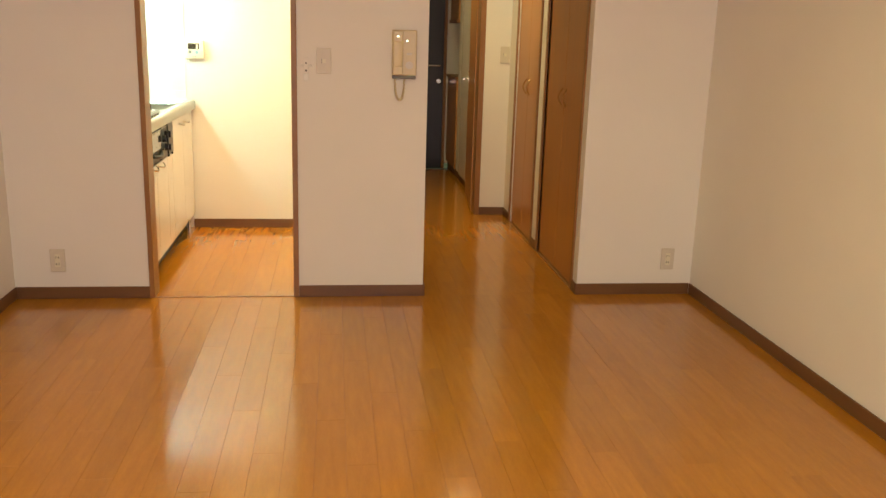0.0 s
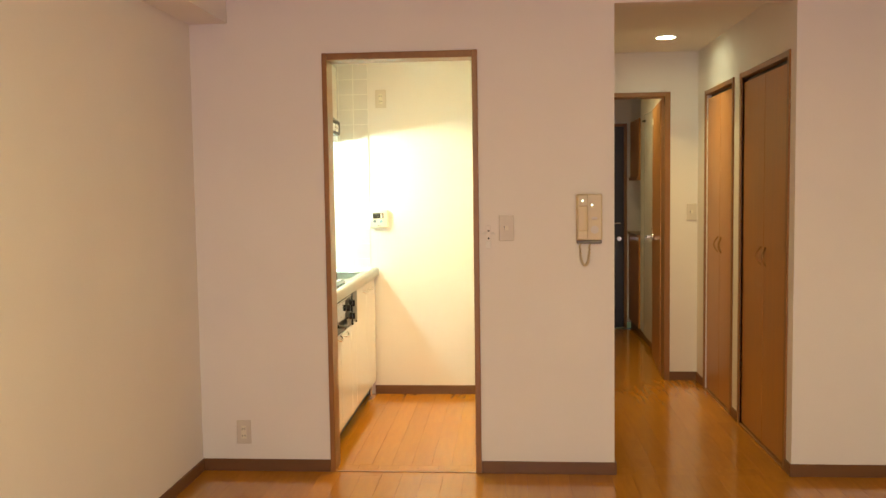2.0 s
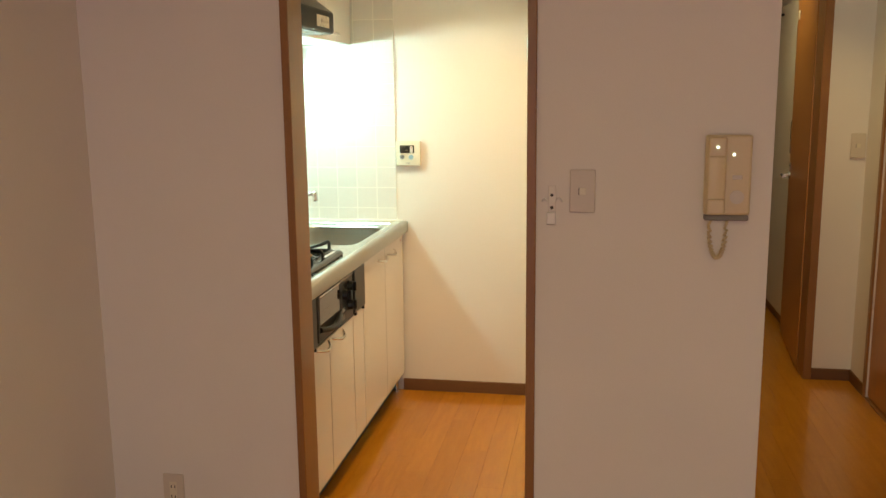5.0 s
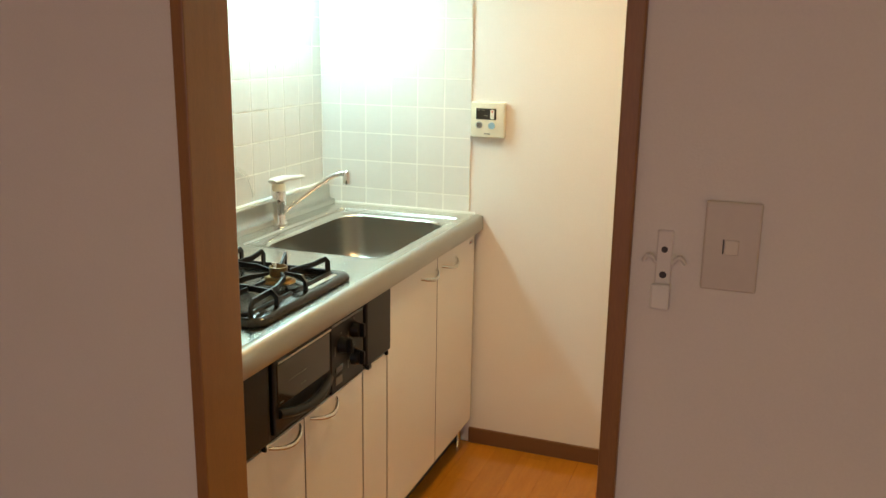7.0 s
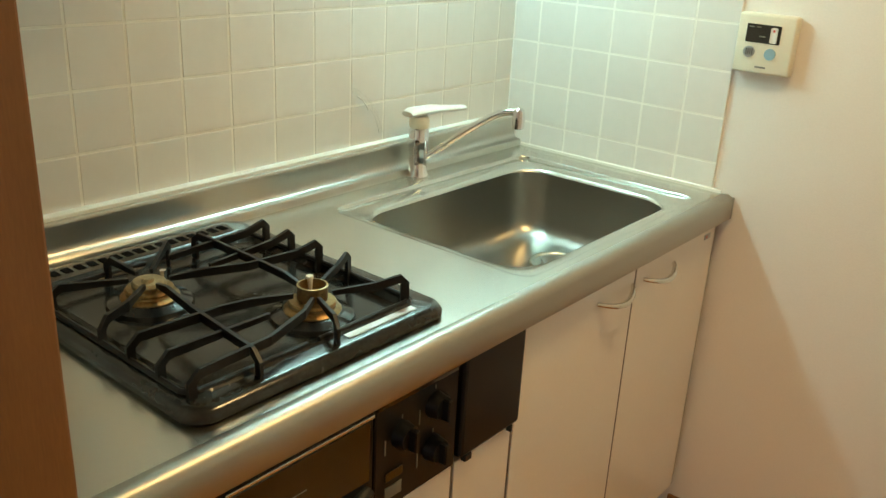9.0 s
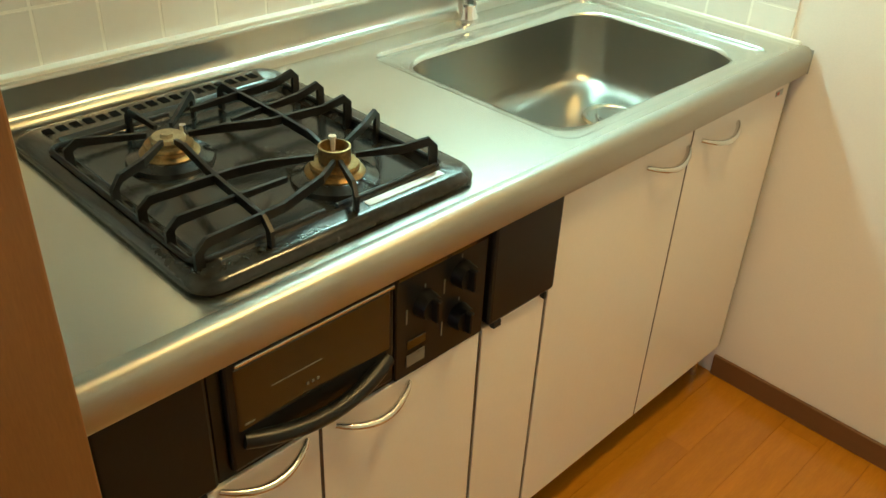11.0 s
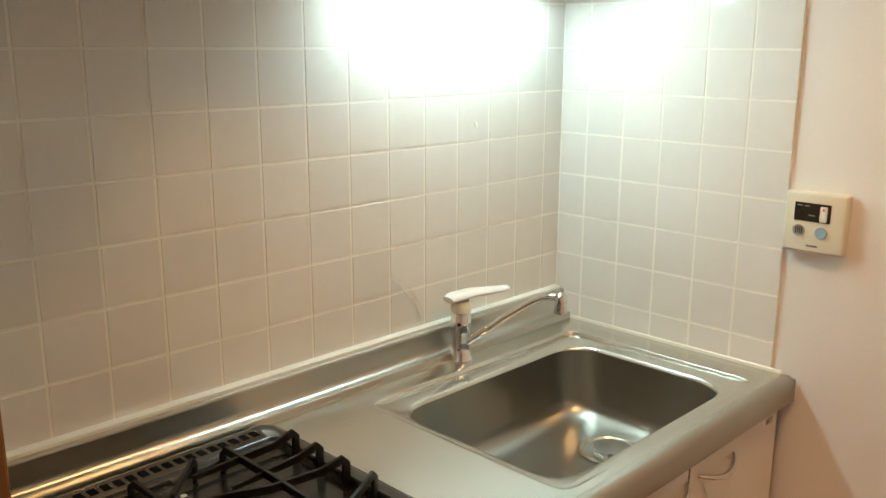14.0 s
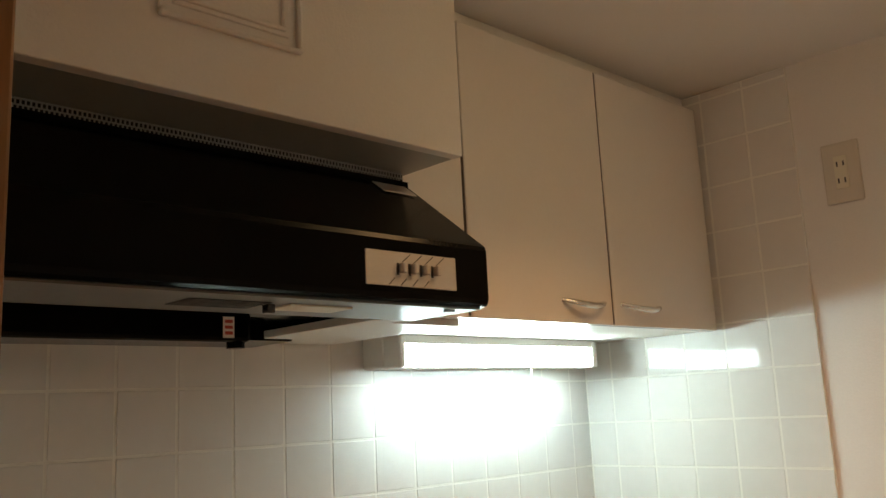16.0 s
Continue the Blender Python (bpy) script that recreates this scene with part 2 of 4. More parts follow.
def loft(bm, loops, cap_first=False, cap_last=True):
    """Rounded rectangles (x0, x1, y0, y1, radius, z), skinned one to the next."""
    rings = [[bm.verts.new((x, y, z)) for x, y in ring_points(x0, x1, y0, y1, r)] for x0, x1, y0, y1, r, z in loops]
    k = len(rings[0])
    for p, q in zip(rings, rings[1:]):
        for i in range(k):
            bm.faces.new((p[i], p[(i + 1) % k], q[(i + 1) % k], q[i]))
    if cap_first:
        bm.faces.new(rings[0])
    if cap_last:
        bm.faces.new(rings[-1])
    bmesh.ops.remove_doubles(bm, verts=bm.verts, dist=0.00002)
    return bm


def lathe(bm, cx, cy, profile, n=28, closed=False):
    """A profile of (radius, z) turned about an upright axis; closed joins its last ring to its first."""
    rings = []
    for r, z in profile:
        rings.append([bm.verts.new((cx + r * math.cos(2 * math.pi * k / n), cy + r * math.sin(2 * math.pi * k / n), z)) for k in range(n)])
    for p, q in zip(rings, rings[1:]):
        for k in range(n):
            bm.faces.new((p[k], p[(k + 1) % n], q[(k + 1) % n], q[k]))
    if closed:
        for k in range(n):
            bm.faces.new((rings[-1][k], rings[-1][(k + 1) % n], rings[0][(k + 1) % n], rings[0][k]))
    else:
        bm.faces.new(rings[0])
        bm.faces.new(rings[-1])
    return bm


def prism(bm, outline, axis, lo, hi):
    """An outline of pairs, pushed along x (pairs are y, z), y (x, z) or z (x, y)."""
    def at(p, v):
        return (v, p[0], p[1]) if axis == "x" else (p[0], v, p[1]) if axis == "y" else (p[0], p[1], v)
    a = [bm.verts.new(at(p, lo)) for p in outline]
    b = [bm.verts.new(at(p, hi)) for p in outline]
    k = len(a)
    for i in range(k):
        bm.faces.new((a[i], a[(i + 1) % k], b[(i + 1) % k], b[i]))
    bm.faces.new(a)
    bm.faces.new(b)
    return bm


# ---- structure ----
bm = bmesh.new()
W = 0.12
box(bm, ROOM_L - W, KDOOR_L - 0.012, FRONT, FRONT_IN, 0, ROOM_H)
box(bm, KDOOR_R + 0.012, HALL_L, FRONT, FRONT_IN, 0, ROOM_H)
box(bm, KDOOR_L - 0.012, KDOOR_R + 0.012, FRONT, FRONT_IN, KDOOR_H + 0.012, ROOM_H)
box(bm, HALL_L, HALL_R, FRONT, FRONT_IN, 2.247, ROOM_H)
box(bm, HALL_R, ROOM_R + W, FRONT, FRONT_IN, 0, ROOM_H)
wall_front = solid("wall_front", bm, PAPER, "white embossed wallpaper wall between living room, kitchen and hall", "wall", "structure")
solid("wall_left", B(ROOM_L - W, ROOM_L, ROOM_BACK, FRONT, 0, ROOM_H), PAPER, "white embossed wallpaper side wall of the living room", "wall", "structure")
solid("wall_right", B(ROOM_R, ROOM_R + W, ROOM_BACK, FRONT, 0, ROOM_H), PAPER, "white embossed wallpaper side wall of the living room", "wall", "structure")
bm = bmesh.new()
WX0, WX1, WZ1 = -0.75, 0.95, 2.02
box(bm, ROOM_L - W, WX0, ROOM_BACK - W, ROOM_BACK, 0, ROOM_H)
box(bm, WX1, ROOM_R + W, ROOM_BACK - W, ROOM_BACK, 0, ROOM_H)
box(bm, WX0, WX1, ROOM_BACK - W, ROOM_BACK, WZ1, ROOM_H)
solid("wall_back", bm, PAPER, "white wallpaper wall with a wide window opening", "wall", "structure")
solid("ceiling_room", B(ROOM_L - W, ROOM_R + W, ROOM_BACK - W, FRONT_IN, ROOM_H, ROOM_H + 0.1), CEILING, "pale papered ceiling of the living room", "ceiling", "structure")
solid("beam_left", B(ROOM_L, -1.452, ROOM_BACK, FRONT, 2.204, ROOM_H), PAPER, "boxed beam in wallpaper along the ceiling edge", "beam", "structure")
solid("beam_right", B(1.80, ROOM_R, ROOM_BACK, FRONT, 2.15, ROOM_H), PAPER, "boxed beam in wallpaper along the ceiling edge", "beam", "structure")

# kitchen shell
wall_kitchen_left = solid("wall_kitchen_left", B(TILE_X - 0.125, TILE_X - 0.0007, FRONT_IN, KIT_END + W, 0, KIT_H), GROUT, "tiled kitchen wall with pale grout", "wall", "structure")
wall_kitchen_end = solid("wall_kitchen_end", B(TILE_X - 0.005, KIT_R, KIT_END, KIT_END + W, 0, KIT_H), PAPER, "white kitchen end wall, tiled beside the counter", "wall", "structure")
solid("wall_kitchen_right", B(KIT_R, HALL_L_IN, FRONT_IN, HALL_END + W, 0, ROOM_H), PAPER, "white wall between kitchen and hall", "wall", "structure")
solid("ceiling_kitchen", B(TILE_X - 0.125, KIT_R, FRONT_IN, KIT_END + W, KIT_H, KIT_H + 0.1), CEILING, "pale papered kitchen ceiling", "ceiling", "structure")

# hall and corridor shell
CB0, CB1, CA0, CA1, CTOP = 4.240, 5.065, 5.273, 5.965, 1.996
bm = bmesh.new()
for y0, y1 in ((FRONT_IN, CB0), (CB1, CA0), (CA1, HALL_END)):
    if y1 > y0:
        box(bm, HALL_R, HALL_R + 0.10, y0, y1, 0, HALL_H)
for y0, y1 in ((max(CB0, FRONT_IN), CB1), (CA0, CA1)):
    box(bm, HALL_R, HALL_R + 0.10, y0, y1, CTOP, HALL_H)
box(bm, HALL_R + 0.10, HALL_R + 0.14, FRONT_IN, HALL_END, 0, HALL_H)
solid("wall_hall_right", bm, PAPER, "white wallpaper hall wall with two closet openings", "wall", "structure")
bm = bmesh.new()
box(bm, HALL_L_IN, HDOOR_L - 0.012, HALL_END, HALL_END + W, 0, HALL_H)
box(bm, HDOOR_R + 0.012, HALL_R + 0.14, HALL_END, HALL_END + W, 0, HALL_H)
box(bm, HDOOR_L - 0.012, HDOOR_R + 0.012, HALL_END, HALL_END + W, HDOOR_H + 0.012, HALL_H)
solid("wall_hall_end", bm, PAPER, "white wallpaper wall with the corridor doorway", "wall", "structure")
solid("ceiling_hall", B(HALL_L_IN - 0.12, 1.54, FRONT_IN, COR_END, HALL_H, HALL_H + 0.1), CEILING, "pale papered hall ceiling", "ceiling", "structure")
solid("wall_corridor_left", B(HALL_L_IN - 0.12, HALL_L_IN, HALL_END + W, COR_END, 0, HALL_H), PAPER, "white corridor wall", "wall", "structure")
solid("wall_corridor_right", B(COR_R, COR_R + W, HALL_END + W, 8.13, 0, HALL_H), PAPER, "white corridor wall", "wall", "structure")
bm = B(1.42, 1.42 + W, 8.13, COR_END, -0.14, HALL_H)
box(bm, COR_R + W, 1.42 + W, 8.01, 8.13, -0.14, HALL_H)
solid("wall_entrance_right", bm, PAPER, "white wall beside the entrance", "wall", "structure")
bm = bmesh.new()
box(bm, HALL_L_IN - 0.12, 0.34, COR_END, COR_END + W, 0, HALL_H)
box(bm, 1.10, 1.54, COR_END, COR_END + W, 0, HALL_H)
box(bm, 0.34, 1.10, COR_END, COR_END + W, 2.03, HALL_H)
solid("wall_entrance", bm, PAPER, "white wall round the entrance door", "wall", "structure")

# floor: a base with boards laid on it further down
bm = bmesh.new()
box(bm, ROOM_L - W, ROOM_R + W, ROOM_BACK - W, FRONT_IN, -0.12, -0.004)
box(bm, TILE_X - 0.125, HALL_R + 0.14, FRONT_IN, 8.48, -0.12, -0.004)
floor = solid("floor", bm, GROOVE, "glossy orange-brown wooden board floor", "floor", "structure")
solid("floor_entrance", B(HALL_L_IN, 1.42, 8.48, COR_END, -0.14, -0.06), STONE, "grey tiled entrance floor one step down", "floor", "structure")

# skirting
def skirting(name, x0, x1, y0, y1):
    return solid(name, B(x0, x1, y0, y1, 0.0, SKIRT, 0.002), SKIRT_WOOD, "dark brown wooden skirting board", "skirting", "structure")


T = 0.009
skirting("baseboard", ROOM_L, ROOM_L + T, ROOM_BACK, FRONT - T)
skirting("baseboard", ROOM_R - T, ROOM_R, ROOM_BACK, FRONT - T)
skirting("baseboard", ROOM_L, -0.9915, FRONT - T, FRONT)
skirting("baseboard", -0.242, HALL_L + T, FRONT - T, FRONT)
skirting("baseboard", HALL_L, HALL_L + T, FRONT, FRONT_IN)
skirting("baseboard", HALL_R - T, ROOM_R - T, FRONT - T, FRONT)
skirting("baseboard", HALL_R - T, HALL_R, FRONT, CB0 - 0.032)
skirting("baseboard", HALL_R - T, HALL_R, CB1 + 0.032, CA0 - 0.032)
skirting("baseboard", HALL_R - T, HALL_R, CA1 + 0.032, HALL_END - T)
skirting("baseboard", HDOOR_R + 0.04, HALL_R, HALL_END - T, HALL_END)
skirting("baseboard", -1.02, KIT_R, KIT_END - T, KIT_END)
skirting("baseboard", COR_R - T, COR_R, HALL_END + W, 8.13)
skirting("baseboard", KIT_R - T, KIT_R, FRONT_IN, KIT_END - T)
skirting("baseboard", KDOOR_R + 0.03, KIT_R - T, FRONT_IN, FRONT_IN + T)

# kitchen door casing and threshold
casing = thing("door_1", (-0.62, FRONT, 0), "brown wooden casing of the open kitchen doorway", "door frame", kind="structure")
CF, CBK = FRONT - 0.012, FRONT_IN + 0.010
part("jamb", B(KDOOR_L - 0.025, KDOOR_L, CF, CBK, 0, KDOOR_H + 0.034, 0.003, 2), TRIM_WOOD, casing)
part("jamb", B(KDOOR_R, KDOOR_R + 0.027, CF, CBK, 0, KDOOR_H + 0.034, 0.003, 2), TRIM_WOOD, casing)
part("head", B(KDOOR_L, KDOOR_R, CF + 0.001, CBK - 0.001, KDOOR_H, KDOOR_H + 0.033, 0.003, 2), TRIM_WOOD, casing)
part("threshold", B(KDOOR_L, KDOOR_R, FRONT - 0.006, FRONT + 0.010, -0.003, 0.0025, 0.001), TRIM_WOOD, casing)

# corridor door casing and its open leaf
casing = thing("door_2", (0.66, HALL_END, 0), "brown wooden casing of the corridor doorway", "door frame", kind="structure")
part("jamb", B(HDOOR_L - 0.036, HDOOR_L, HALL_END - 0.012, HALL_END + W + 0.012, 0, HDOOR_H + 0.034, 0.003, 2), TRIM_WOOD, casing)
part("jamb", B(HDOOR_R, HDOOR_R + 0.040, HALL_END - 0.012, HALL_END + W + 0.012, 0, HDOOR_H + 0.034, 0.003, 2), TRIM_WOOD, casing)
part("head", B(HDOOR_L, HDOOR_R, HALL_END - 0.011, HALL_END + W + 0.011, HDOOR_H, HDOOR_H + 0.033, 0.003, 2), TRIM_WOOD, casing)
leaf = thing("door_leaf", (0.995, HALL_END + 0.13, 0), "orange-brown wooden door standing open into the corridor", "door")
LX0, LX1, LY0, LY1 = 0.995, 1.030, HALL_END + 0.134, HALL_END + 0.134 + 0.78
slab = part("panel", B(LX0, LX1, LY0, LY1, 0.008, 2.010, 0.002), DOOR_WOOD, leaf)
bm = rod(bmesh.new(), (LX0, LY1 - 0.06, 0.985), (LX0 - 0.045, LY1 - 0.06, 0.985), 0.009)
tube(bm, [(LX0 - 0.045, LY1 - 0.055, 0.985), (LX0 - 0.047, LY1 - 0.09, 0.985), (LX0 - 0.045, LY1 - 0.16, 0.984)], 0.009)
part("lever_handle", bm, SATIN, slab, "satin metal lever handle", True)
part("rose", rod(bmesh.new(), (LX0 - 0.006, LY1 - 0.06, 0.985), (LX0, LY1 - 0.06, 0.985), 0.024, n=20), SATIN, slab)
part("lock_plate", rod(bmesh.new(), (LX0 - 0.007, LY1 - 0.06, 1.045), (LX0, LY1 - 0.06, 1.045), 0.012, n=16), SATIN, slab)
leaf.rotation_euler = (0, 0, radians(-5.0))
part("latch_cover", B(LX0 - 0.004, LX0, LY1 - 0.10, LY1 - 0.07, 1.88, 1.93, 0.001), WHITE_PLASTIC, slab)


# ---- closets in the hall ----
def closet(y0, y1, group):
    c = thing("closet_door", (HALL_R, (y0 + y1) / 2, 0), "orange wood-veneer bifold closet doors in a brown frame", "closet", group)
    f = 0.030
    part("frame_side", B(HALL_R - 0.010, HALL_R + 0.075, y0 - f, y0, 0, CTOP + f, 0.002), TRIM_WOOD, c)
    part("frame_side", B(HALL_R - 0.010, HALL_R + 0.075, y1, y1 + f, 0, CTOP + f, 0.002), TRIM_WOOD, c)
    part("frame_head", B(HALL_R - 0.009, HALL_R + 0.074, y0, y1, CTOP, CTOP + f - 0.001, 0.002), TRIM_WOOD, c)
    part("top_track", B(HALL_R + 0.030, HALL_R + 0.070, y0, y1, CTOP - 0.022, CTOP, 0.001), TRACK_AND_GAP, c, "dark recessed sliding track")
    part("bottom_track", B(HALL_R - 0.006, HALL_R + 0.070, y0, y1, -0.002, 0.006, 0.001), TRIM_WOOD, c)
    mid = (y0 + y1) / 2
    for a, b, hy in ((y0 + 0.003, mid - 0.0015, mid - 0.040), (mid + 0.0015, y1 - 0.003, mid + 0.040)):
        d = part("door_panel", B(HALL_R + 0.008, HALL_R + 0.028, a, b, 0.012, CTOP - 0.024, 0.0015), DOOR_WOOD, c)
        s = 1 if hy > mid else -1
        pts = [(HALL_R + 0.008 - 0.022 * math.sin(math.pi * k / 10), hy + s * 0.020 * math.sin(math.pi * k / 10), 0.962 + 0.100 * k / 10) for k in range(11)]
        part("bow_handle", tube(bmesh.new(), pts, 0.0050, flat=1.0, up=(0, 1, 0)), BRONZE, d, "curved dull bronze handle", True)


closet(CB0, CB1, "hall closets")
closet(CA0, CA1, "hall closets")

# ---- corridor and entrance beyond the door ----
d = thing("bathroom_door", (COR_R, 7.55, 0), "plain white bathroom door in the corridor wall", "door")
slab = part("panel", B(COR_R - 0.022, COR_R - 0.001, 7.14, 7.80, SKIRT + 0.004, 2.02, 0.004), LAMINATE, d)
part("grip", B(COR_R - 0.040, COR_R - 0.022, 7.20, 7.23, 1.10, 1.30, 0.004), SATIN, slab)
part("hook", rod(bmesh.new(), (COR_R - 0.022, 7.70, 1.96), (COR_R - 0.05, 7.70, 1.955), 0.008), BLACK, slab)
sc = thing("shoe_cabinet", (1.27, 8.45, 0), "brown wooden shoe cabinet by the entrance", "cabinet")
part("body", B(1.10, 1.42, 8.14, 8.80, 0.06, 0.92, 0.002), DOOR_WOOD, sc)
part("top", B(1.085, 1.42, 8.132, 8.81, 0.92, 0.945, 0.003), TRIM_WOOD, sc)
part("plinth", B(1.12, 1.42, 8.15, 8.79, -0.06, 0.06), SKIRT_WOOD, sc)
wc = thing("wall_cabinet", (1.27, 8.4, 1.5), "brown wooden cabinet hung above the shoe cabinet", "cabinet")
part("body", B(1.10, 1.42, 8.14, 8.70, 1.45, 2.02, 0.002), DOOR_WOOD, wc)
part("rail", B(1.085, 1.10, 8.14, 8.70, 1.45, 1.48, 0.002), TRIM_WOOD, wc)
ed = thing("door_3", (0.72, COR_END, -0.06), "dark metal entrance door in a brown frame, closed", "door", kind="structure")
slab = part("panel", B(0.37, 1.07, COR_END + 0.01, COR_END + 0.05, -0.058, 2.00, 0.003), ENTRY, ed)
part("frame_side", B(1.07, 1.10, COR_END - 0.012, COR_END + 0.06, -0.06, 2.03, 0.002), TRIM_WOOD, ed)
part("frame_side", B(0.34, 0.37, COR_END - 0.012, COR_END + 0.06, -0.06, 2.03, 0.002), TRIM_WOOD, ed)
part("frame_head", B(0.37, 1.07, COR_END - 0.011, COR_END + 0.06, 2.00, 2.03, 0.002), TRIM_WOOD, ed)
bm = rod(bmesh.new(), (1.02, COR_END + 0.01, 1.02), (1.02, COR_END - 0.05, 1.02), 0.010)
tube(bm, [(1.025, COR_END - 0.05, 1.02), (0.97, COR_END - 0.052, 1.02), (0.90, COR_END - 0.05, 1.02)], 0.010)
part("lever_handle", bm, SATIN, slab, "satin metal lever handle", True)
part("lock", rod(bmesh.new(), (1.02, COR_END - 0.012, 0.86), (1.02, COR_END + 0.012, 0.86), 0.024, n=18), SATIN, slab)

# ---- ceiling lamps; the round ones are unseen and added ----
def downlight(x, y, HALL_H, room):
    d = thing("downlight", (x, y, HALL_H), "round recessed downlight in the %s ceiling, lit warm" % room, "lamp", "ceiling downlights")
    part("trim_ring", lathe(bmesh.new(), x, y, [(0.060, HALL_H - 0.001), (0.072, HALL_H - 0.001), (0.070, HALL_H - 0.007), (0.060, HALL_H - 0.008)], closed=True), WHITE_PLASTIC, d, smooth=True)
    part("bulb", lathe(bmesh.new(), x, y, [(0.059, HALL_H - 0.0006), (0.059, HALL_H - 0.003)]), BULB, d, "glowing warm bulb face")


downlight(0.895, 5.60, HALL_H, "hall")
downlight(0.70, 6.90, HALL_H, "corridor")


# Round lamps are unseen, added to supply warm light in room and kitchen.
def added_ceiling_light(x, y, top, k, room):
    cl = thing("added_ceiling_light", (x, y, top), "round %s ceiling lamp giving warm light" % room, "lamp", "round ceiling lamps")
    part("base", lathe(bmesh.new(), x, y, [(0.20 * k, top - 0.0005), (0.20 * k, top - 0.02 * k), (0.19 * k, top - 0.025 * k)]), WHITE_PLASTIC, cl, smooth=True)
    part("shade", lathe(bmesh.new(), x, y, [(0.235 * k, top - 0.026 * k), (0.25 * k, top - 0.05 * k), (0.235 * k, top - 0.085 * k), (0.19 * k, top - 0.108 * k)]), SHADE, cl, "glowing warm diffuser of an added lamp", True)


added_ceiling_light(-0.1, 1.1, ROOM_H, 1.0, "living room")
# Body for the invented kitchen fill lamp, out of view.
added_ceiling_light(-0.60, 5.1, KIT_H, 0.6, "kitchen")

# ---- window behind ----
w = thing("window_1", (0.1, ROOM_BACK, 0), "wide sliding balcony window with aluminium frame", "window", kind="structure")
for x0, x1, z0, z1 in ((WX0, WX0 + 0.05, 0.0, WZ1), (WX1 - 0.05, WX1, 0.0, WZ1), (0.07, 0.13, 0.05, WZ1 - 0.05), (WX0 + 0.05, WX1 - 0.05, 0.0, 0.05), (WX0 + 0.05, WX1 - 0.05, WZ1 - 0.05, WZ1)):
    part("window_frame", B(x0, x1, ROOM_BACK - 0.09, ROOM_BACK - 0.04, z0, z1, 0.002), ALU, w)
for x0, x1 in ((WX0 + 0.05, 0.07), (0.13, WX1 - 0.05)):
    g = part("pane", B(x0, x1, ROOM_BACK - 0.068, ROOM_BACK - 0.062, 0.05, WZ1 - 0.05), WINDOW_GLASS, w)
    g.visible_shadow = False

# ---- fittings on the living room wall ----
def plate(name, x0, x1, y, z0, z1, label, category, group=""):
    p = thing(name, ((x0 + x1) / 2, y, z0), label, category, group)
    part("cover", B(x0, x1, y - 0.009, y - 0.0005, z0, z1, 0.003, 2), BEIGE_PLATE, p)
    return p


def wall_switch(x0, x1, y, z0, z1, label):
    s = plate("wall_switch", x0, x1, y, z0, z1, label, "switch", "light switches")
    cx, cz = (x0 + x1) / 2, (z0 + z1) / 2
    part("rocker", B(cx - 0.008, cx + 0.010, y - 0.012, y - 0.008, cz - 0.010, cz + 0.010, 0.001), IVORY, s)
    part("groove", B(cx - 0.011, cx - 0.009, y - 0.0095, y - 0.008, cz - 0.010, cz + 0.010), DARK_PRINT, s)


def wall_outlet(x0, x1, y, z0, z1, mat_label):
    s = plate("wall_outlet", x0, x1, y, z0, z1, mat_label, "outlet", "wall outlets")
    cx, cz = (x0 + x1) / 2, (z0 + z1) / 2
    part("insert", B(cx - 0.013, cx + 0.013, y - 0.011, y - 0.008, cz - 0.033, cz + 0.033, 0.001), IVORY, s)
    for dz in (-0.017, 0.017):
        for dx in (-0.0062, 0.0062):
            part("slot", B(cx + dx - 0.0015, cx + dx + 0.0015, y - 0.0114, y - 0.0105, cz + dz - 0.005, cz + dz + 0.005), DARK_PRINT, s)


wall_switch(-0.148, -0.076, FRONT, 1.139, 1.261, "beige plastic light switch beside the kitchen doorway")
wall_switch(1.156, 1.226, HALL_END, 1.146, 1.266, "beige plastic light switch in the hall")
wall_outlet(-1.462, -1.390, FRONT, 0.138, 0.256, "beige plastic double outlet low on the wall")
wall_outlet(1.692, 1.764, FRONT, 0.138, 0.256, "beige plastic double outlet low on the wall")
wall_outlet(-0.985, -0.913, KIT_END, 1.938, 2.060, "beige plastic double outlet high on the kitchen wall")

hk = thing("remote_holder", (-0.197, FRONT, 1.10), "white plastic hanging hook with two small arms", "hook")
part("back_plate", B(-0.209, -0.187, FRONT - 0.006, FRONT - 0.0005, 1.108, 1.215, 0.002), PAPER, hk)
part("tab", B(-0.212, -0.186, FRONT - 0.017, FRONT - 0.006, 1.104, 1.140, 0.003, 2), WHITE_PLASTIC, hk)
for z, r in ((1.188, 0.0045), (1.152, 0.0050)):
    part("hole", rod(bmesh.new(), (-0.198, FRONT - 0.0068, z), (-0.198, FRONT - 0.004, z), r, n=12), DARK_PRINT, hk)
for s in (-1, 1):
    pts = [(-0.198 + s * (0.012 + 0.016 * k / 6), FRONT - 0.005 - 0.008 * math.sin(math.pi * k / 6), 1.170 + 0.010 * math.sin(math.pi * k / 6)) for k in range(7)]
    part("arm", tube(bmesh.new(), pts, 0.003, n=8), WHITE_PLASTIC, hk, smooth=True)

ph = thing("intercom_phone", (0.275, FRONT, 1.124), "ivory plastic wall intercom handset with a curled cord", "intercom")
body = part("body", B(0.219, 0.340, FRONT - 0.034, FRONT - 0.0005, 1.140, 1.358, 0.006, 2), CREAM, ph)
hand = part("handset", B(0.221, 0.272, FRONT - 0.054, FRONT - 0.033, 1.142, 1.356, 0.008, 3), CREAM, ph, smooth=True)
part("ear_cup", B(0.223, 0.270, FRONT - 0.058, FRONT - 0.052, 1.300, 1.354, 0.005, 2), CREAM, hand)
part("mouth_cup", B(0.223, 0.270, FRONT - 0.058, FRONT - 0.052, 1.144, 1.187, 0.005, 2), CREAM, hand)
